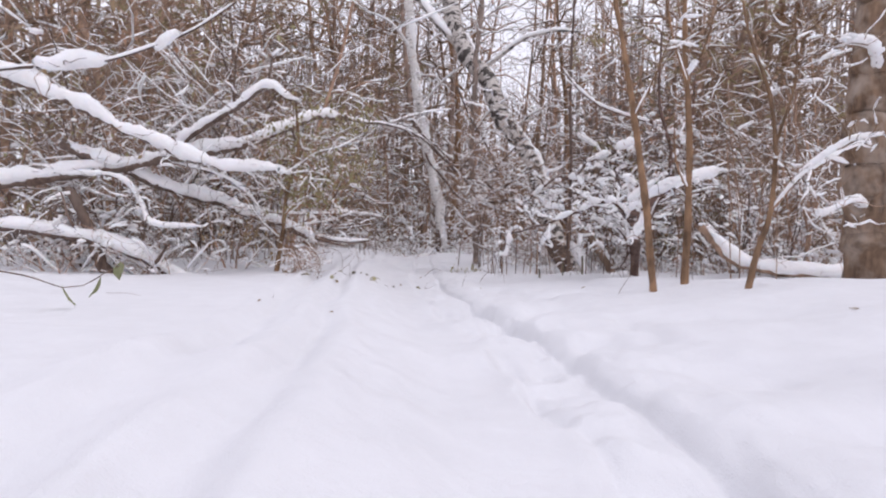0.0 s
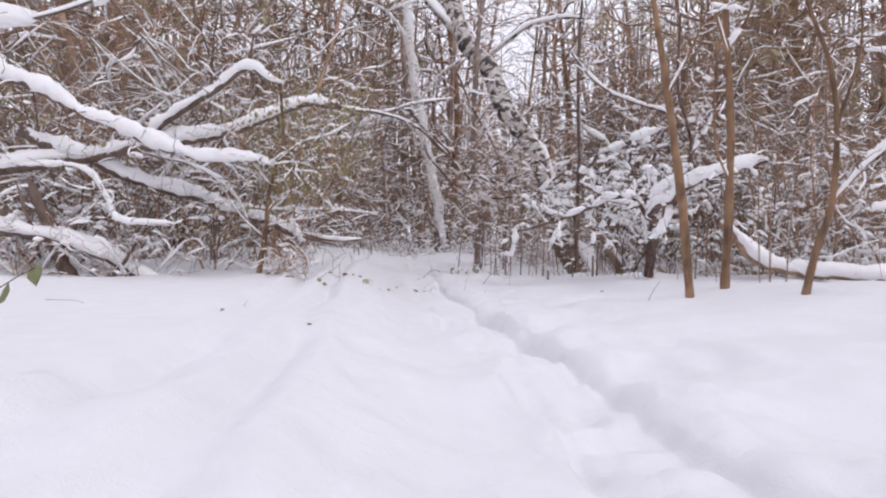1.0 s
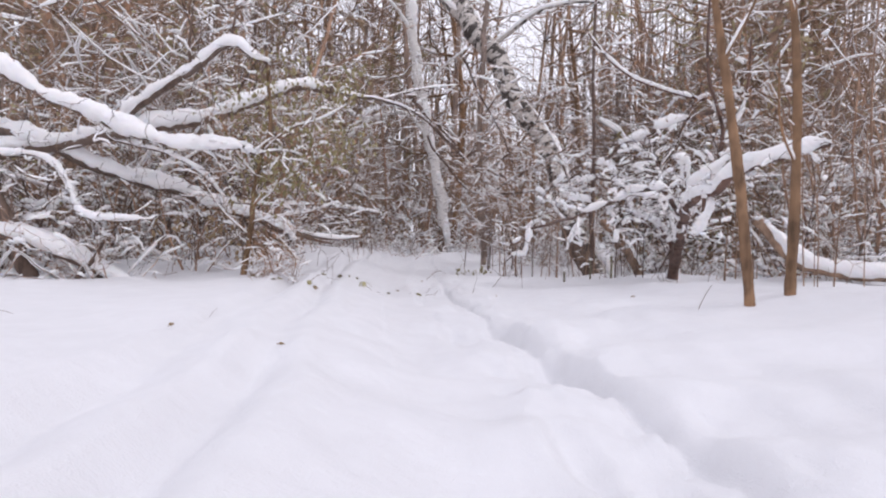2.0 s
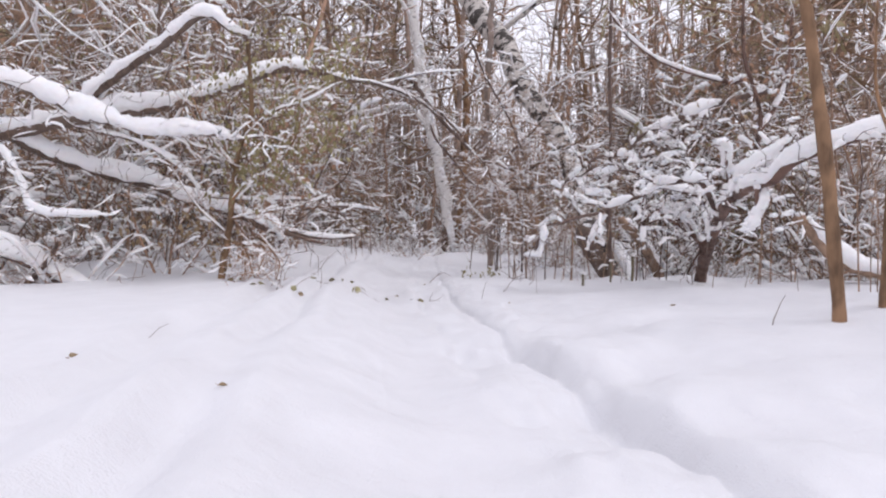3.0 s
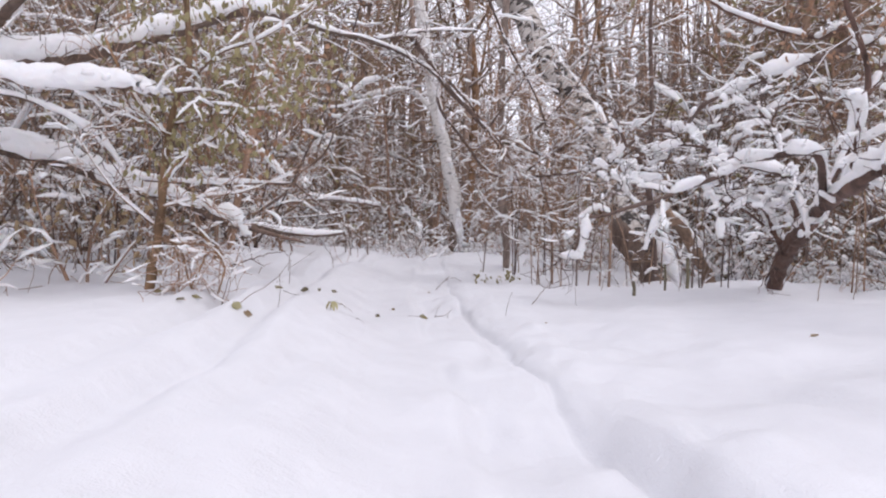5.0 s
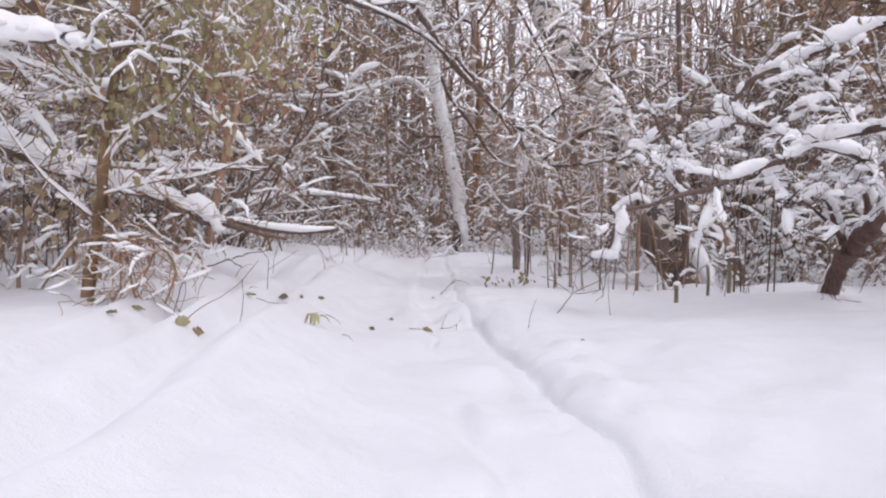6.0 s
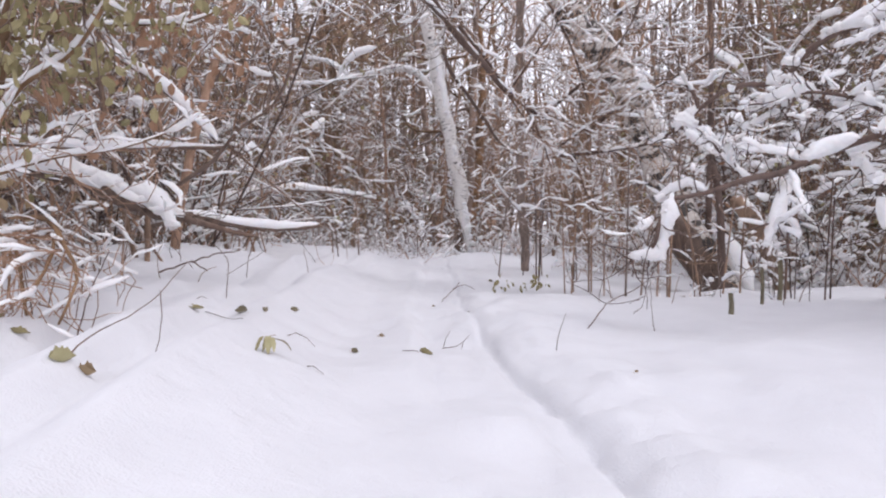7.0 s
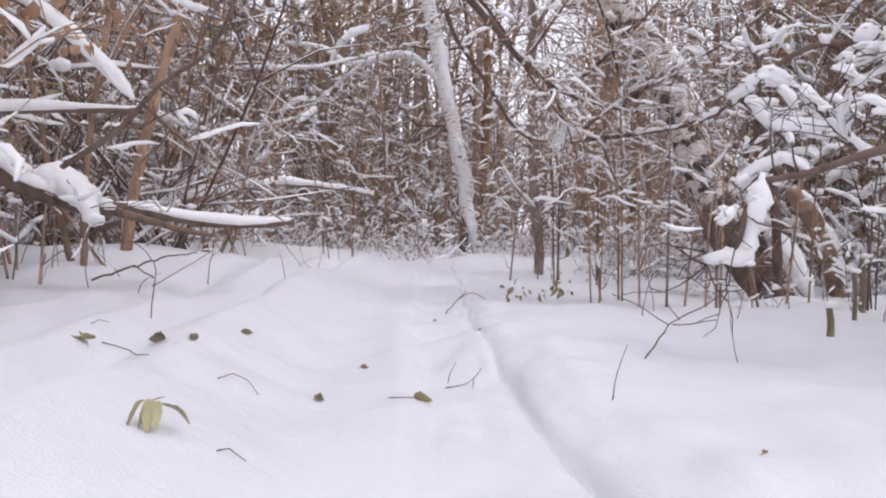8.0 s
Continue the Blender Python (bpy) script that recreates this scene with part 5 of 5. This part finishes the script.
for i, (x, y, hgt, lean) in enumerate([(1.66, 7.18, 0.3, 0.02), (1.42, 7.3, 0.25, -0.03), (1.5, 6.8, 0.2, 0.03), (1.72, 6.95, 0.16, 0.0), (0.98, 6.9, 0.14, 0.05), (0.75, 7.2, 0.3, -0.08), (0.62, 7.0, 0.18, 0.06), (-1.66, 6.8, 0.2, -0.05), (-1.5, 6.85, 0.12, 0.1), (-1.42, 7.35, 0.2, 0.03), (-1.1, 7.6, 0.16, -0.04), (-2.0, 7.05, 0.3, 0.06), (-1.18, 5.4, 0.2, 0.09), (-1.32, 5.45, 0.24, -0.06), (-1.44, 5.66, 0.26, 0.1), (2.1, 6.7, 0.3, -0.05), (2.3, 6.2, 0.22, 0.06), (1.9, 5.9, 0.2, 0.05), (2.6, 6.0, 0.3, -0.04)]):
    stick("dry_stalk", [(x, y, -0.03), (x + lean * 0.4, y, hgt * 0.5), (x + lean, y + 0.02, hgt)], 0.004, "dry brown weed stalk poking through snow", 430 + i, [[(x + lean * 0.5, y, hgt * 0.6), (x + lean * 0.5 + 0.03, y, hgt * 0.85)]] if i % 2 else (), "weed", [WET, GREY, BARK][i % 3], "weed stalks in the snow")

tuft = base("grass_tuft", (0.3, 7.85, gz(0.3, 7.85)), "low tuft of green leaves half under snow", "grass")
with_leaves(tuft, [(0.16, 7.75, 0.03), (0.26, 7.85, 0.02), (0.4, 7.95, 0.03), (0.47, 8.0, 0.03)], 9, 470, OLIVE, (0.025, 0.05), 0.03)

# thin upright stems in clusters beside the path
for i, (x, y, count, hgt) in enumerate([(0.8, 8.0, 5, 1.5), (1.05, 7.7, 6, 1.3), (0.7, 8.8, 5, 1.7), (1.4, 7.6, 5, 1.1), (0.45, 9.2, 4, 1.2), (2.0, 7.4, 5, 1.2), (2.9, 7.0, 5, 1.4), (-1.9, 6.9, 5, 0.9), (-2.6, 6.6, 5, 1.1), (3.0, 5.6, 5, 1.2), (-1.25, 9.6, 4, 1.0)]):
    r2 = np.random.default_rng(500 + i)
    rows = []
    for j in range(count):
        dx, dy, lx = r2.uniform(-0.22, 0.22), r2.uniform(-0.15, 0.15), r2.normal() * 0.16
        h2 = hgt * r2.uniform(0.6, 1.2)
        z = gz(x + dx, y + dy)
        rows.append(("stem", [(x + dx, y + dy, z - 0.05), (x + dx + lx * 0.3, y + dy, z + h2 * 0.5), (x + dx + lx, y + dy + r2.normal() * 0.1, z + h2)], r2.uniform(0.003, 0.0075), 0.002, 0, 0, 1.3))
    hero("stem_cluster", (x, y, gz(x, y)), "cluster of thin upright brown stems in snow", "bush", rows, [BARK, GREY, DARK][i % 3], 520 + i, twigs=5, twig_len=0.3, twig_r=0.004, snow_twigs=0.9, grand=2, sides=6, group="stem clusters", step=0.12)

# ---- brush, saplings and woods ----
rng = np.random.default_rng(7)
SHRUBS = [shrub_meshes(100 + i, 1.0 + 0.12 * i, 5 + i % 3, 38, [TWIG, BARK, TWIG, DARK][i % 4], [1.6, 1.99, 1.8, 2.3][i % 4], [45, 80, 50, 50][i % 4], [DRYLEAF, RUST, PALELEAF, OLIVE][i % 4], grand=3) for i in range(8)]
BRUSH = [shrub_meshes(140 + i, 0.55, 8, 60, [TWIG, FROSTED, GREY][i % 3], [1.99, 1.99, 1.99][i % 3], 0, None, 0.0045, 3, 3) for i in range(4)]
MOUNDS = [shrub_meshes(180 + i, 0.5 + 0.1 * i, 4, 50, [FROSTED, BARK][i % 2], 2.2, 0, None, 0.006, 4, 2) for i in range(3)]
LADEN = [shrub_meshes(170 + i, 0.9 + 0.15 * i, 5, 48, [DARK, BARK][i % 2], 3.0, 10, DRYLEAF, 0.009, 4, 3) for i in range(4)]
THICKET = [shrub_meshes(190 + i, 2.3 + 0.3 * i, 7, 30, [GREY, TWIG, DARK][i], 1.2, [70, 0, 60][i], [OLIVE, None, RUST][i], 0.011, 7, 5) for i in range(3)]
POLES = [tree_meshes(200 + i, 4.0 + 0.5 * i, 0.022 + 0.003 * i, 7, 14, [TWIG, BARK, TWIG, GREY][i % 4], 1.3, 0.12, 0.2, grand=3) for i in range(6)]
TREES = [tree_meshes(240 + i, 10 + i, 0.07 + 0.012 * i, 4, 20, [BARK, GREY, TWIG, TAN][i % 4], 2.0, 0.12, 0.2, grand=3) for i in range(4)]
PINES = [tree_meshes(260 + i, 8 + i, 0.09, 2, 30, BARK, 1.7, 0.03, 0.27, 6, 14, [NEEDLE, BRONZE, RUST][i], 0.05, 3) for i in range(3)]


def scatter(kinds, name, label, category, group, places, lo=0.8, hi=1.25, sink=0.0):
    made = {}
    for x, y in places:
        k = int(rng.integers(0, len(kinds)))
        s, a = rng.uniform(lo, hi), rng.uniform(0, 2 * math.pi)
        z = gz(x, y) - sink
        if k not in made:
            made[k] = assemble(name, kinds[k], (x, y, z), label[k % len(label)], category, group, a, s)
        else:
            ob = copy_thing(made[k], pose(x, y, z, 0, 0, math.degrees(a)))
            ob.scale = (s,) * 3


def spots(count, x0, x1, y0, y1, ok=None):
    out = []
    while len(out) < count:
        x, y = rng.uniform(x0, x1), rng.uniform(y0, y1)
        if ok is None or ok(x, y):
            out.append((x, y))
    return out


def left_ok(x, y):
    return x < -1.7 - max(0, 6.5 - y) * 0.9


def right_ok(x, y):
    return x > np.interp(y, [4, 6, 8, 8.9, 9, 10, 12], [3.4, 3.1, 2.9, 2.7, 1.2, 0.9, 0.6])


def off_glade(x, y):
    """Outside the open strip behind the leaning birch."""
    return not (-0.12 * y < x < 0.27 * y + 0.4)


B_LABELS = ["low tangle of bare twigs dusted with snow"]
S_LABELS = ["bare brown bush with snow on its twigs", "bush with rusty dried leaves and snow", "bare grey bush with snow on its twigs", "dark bush bowed by snow, few leaves remaining"]
scatter(BRUSH, "brush", B_LABELS, "brush", "brush along the path", spots(7, -3.9, -2.3, 5.05, 5.7) + spots(27, -6, -1.6, 5.6, 9, left_ok) + spots(22, 0.8, 5.5, 6.5, 10, right_ok) + spots(22, -5, 4, 12.0, 16), 0.7, 1.3)
scatter(SHRUBS, "shrub", S_LABELS, "bush", "bushes in the woods", spots(30, -7, -1.9, 6.6, 11, left_ok) + spots(25, 0.9, 7, 7.5, 11.5, right_ok) + spots(26, -7, 7, 12.3, 19), 0.8, 1.7)
scatter(LADEN, "snowy_bush", ["bush buried under heavy pillows of fresh snow", "brown bush bent by thick lumps of snow"], "bush", "snow-laden bushes", spots(14, 1.3, 5.5, 6.4, 10, right_ok) + spots(4, -6, -3.2, 5.6, 8, left_ok) + spots(8, 2.6, 6.5, 8.8, 12.5), 0.6, 1.2)
scatter(MOUNDS, "low_snowy_bush", ["knee-high bush buried in fresh snow", "low twiggy bush capped with snow"], "bush", "low snowy bushes", spots(11, 0.9, 3.6, 7.2, 9.6, right_ok) + spots(9, -4.5, -1.5, 6.8, 9.5, left_ok) + spots(16, -4, 2, 11.8, 15) + spots(9, 1.0, 4.5, 8.2, 11, right_ok) + spots(8, -5, -1.5, 7.5, 11, left_ok), 0.6, 1.1)
scatter(THICKET, "tall_bush", ["tall dense bush of brown twigs, some olive leaves", "tall dense bush of bare brown twigs", "tall dark bush with rusty leaves and snow"], "bush", "tall dense bushes", spots(9, -5.5, -2.0, 7.2, 10) + spots(5, -5.5, -3.2, 6.6, 8) + spots(8, 2.6, 5.2, 9.2, 12) + spots(3, 3.4, 4.6, 7.2, 8.6), 0.85, 1.25)
scatter(POLES, "young_tree", ["thin bare young tree with snow on its twigs", "slender brown young tree dusted with snow"], "tree", "young trees", spots(20, -9, -1.8, 7.5, 14) + spots(24, 1.0, 8, 9.0, 14) + spots(9, 3.8, 8, 9.5, 13.5) + spots(24, -6, 6, 13, 20) + spots(9, -1, 6, 15, 22) + spots(11, -4, 0.2, 14, 20), 0.7, 1.25)
# last three spots: unseen trees beside and behind camera, added to block sky light
scatter(TREES, "tree", ["tall bare tree with snow along its boughs", "tall grey bare tree with snowy twigs"], "tree", "trees of the wood", spots(24, -14, 14, 12, 26, off_glade) + spots(8, -2, 7, 20, 32) + spots(7, -1.5, 6, 15, 24) + spots(7, -5, 0.3, 16, 26) + spots(3, -9, -4, -6, 4) + spots(3, 4.5, 9, -6, 3) + spots(2, -6, 6, -12, -5), 0.8, 1.3)
scatter(PINES, "conifer", ["dark olive conifer laden with snow", "dark olive conifer laden with snow", "conifer with rusty brown needles and snow"], "tree", "conifers of the wood", spots(11, -9, -3.0, 12.5, 17, off_glade) + spots(3, -2.6, -1.2, 16.5, 20) + spots(4, -14, -2, 15, 22, off_glade) + spots(5, -8.5, -4.6, 8.5, 11.5) + spots(6, 5, 12, 10.5, 17, lambda x, y: x > 0.52 * y) + spots(8, 3.8, 9, 10.5, 15, lambda x, y: 0.47 * (y - 2.2) < x < 0.85 * (y - 3.9)), 0.7, 1.15)

FROST = [tree_meshes(280 + i, 2.6 + 0.4 * i, 0.02, 6, 18, [TWIG, FROSTED][i % 2], 1.5, 0.06, 0.3, 5, 0, None, 0.02, 5) for i in range(3)]
scatter(FROST, "frosted_young_tree", ["small bare tree with every twig frosted white"], "tree", "frosted young trees", spots(13, -5, -0.6, 12.6, 16.5) + spots(3, 0.5, 2.5, 14, 18), 0.8, 1.3)
scatter(MOUNDS, "low_snowy_bush", ["small twiggy bush with snow before leaning trunks"], "bush", "low bushes by the leaning trunks", [(1.5, 8.45), (2.12, 7.95), (2.75, 8.2), (1.35, 7.5), (2.0, 8.9), (1.75, 7.2)], 0.4, 0.65)
scatter(BRUSH, "brush", ["low frosted twigs where the path ends"], "brush", "brush at the path's end", spots(20, -3.8, -0.45, 10.8, 13.2) + spots(8, 0.7, 2.6, 10.6, 12.6), 0.6, 1.1)
scatter(MOUNDS, "low_snowy_bush", ["low frosted bush where the path ends"], "bush", "low bushes at the path's end", spots(14, -4.0, -0.5, 10.4, 13.2) + spots(5, 0.6, 2.2, 10.6, 12.6), 0.5, 0.9)

# far woods all round, uneven against the sky
far = Mesh()
for i in range(700):
    a = rng.uniform(-0.9, 0.9) if i < 560 else rng.uniform(0.95, 2 * math.pi - 0.95)
    d = rng.uniform(24, 50)
    x, y = d * math.sin(a), 3 + d * math.cos(a)
    h = rng.uniform(5, 10) * d / 34 if -0.02 < a < 0.2 else rng.uniform(9, 16) * d / 34
    p, q = offshoot(rng, (x, y, -0.3), (rng.normal() * 0.05, rng.normal() * 0.05, 1), h, rng.uniform(0.06, 0.16), 0.06, 0.05, h / 5)
    far.tube(p, q, 4)
    for c, cr in twiggery(rng, [(p, q)], 12, 2.2, 0.06, 0.3, 0.1, 60, 0.9, 0.05):
        far.tube(c, cr, 3)
woods = new("far_woods", far.build("far_woods", FARWOOD))
tagged(woods, "distant bare woods seen through the trees", "woods", kind="stuff")
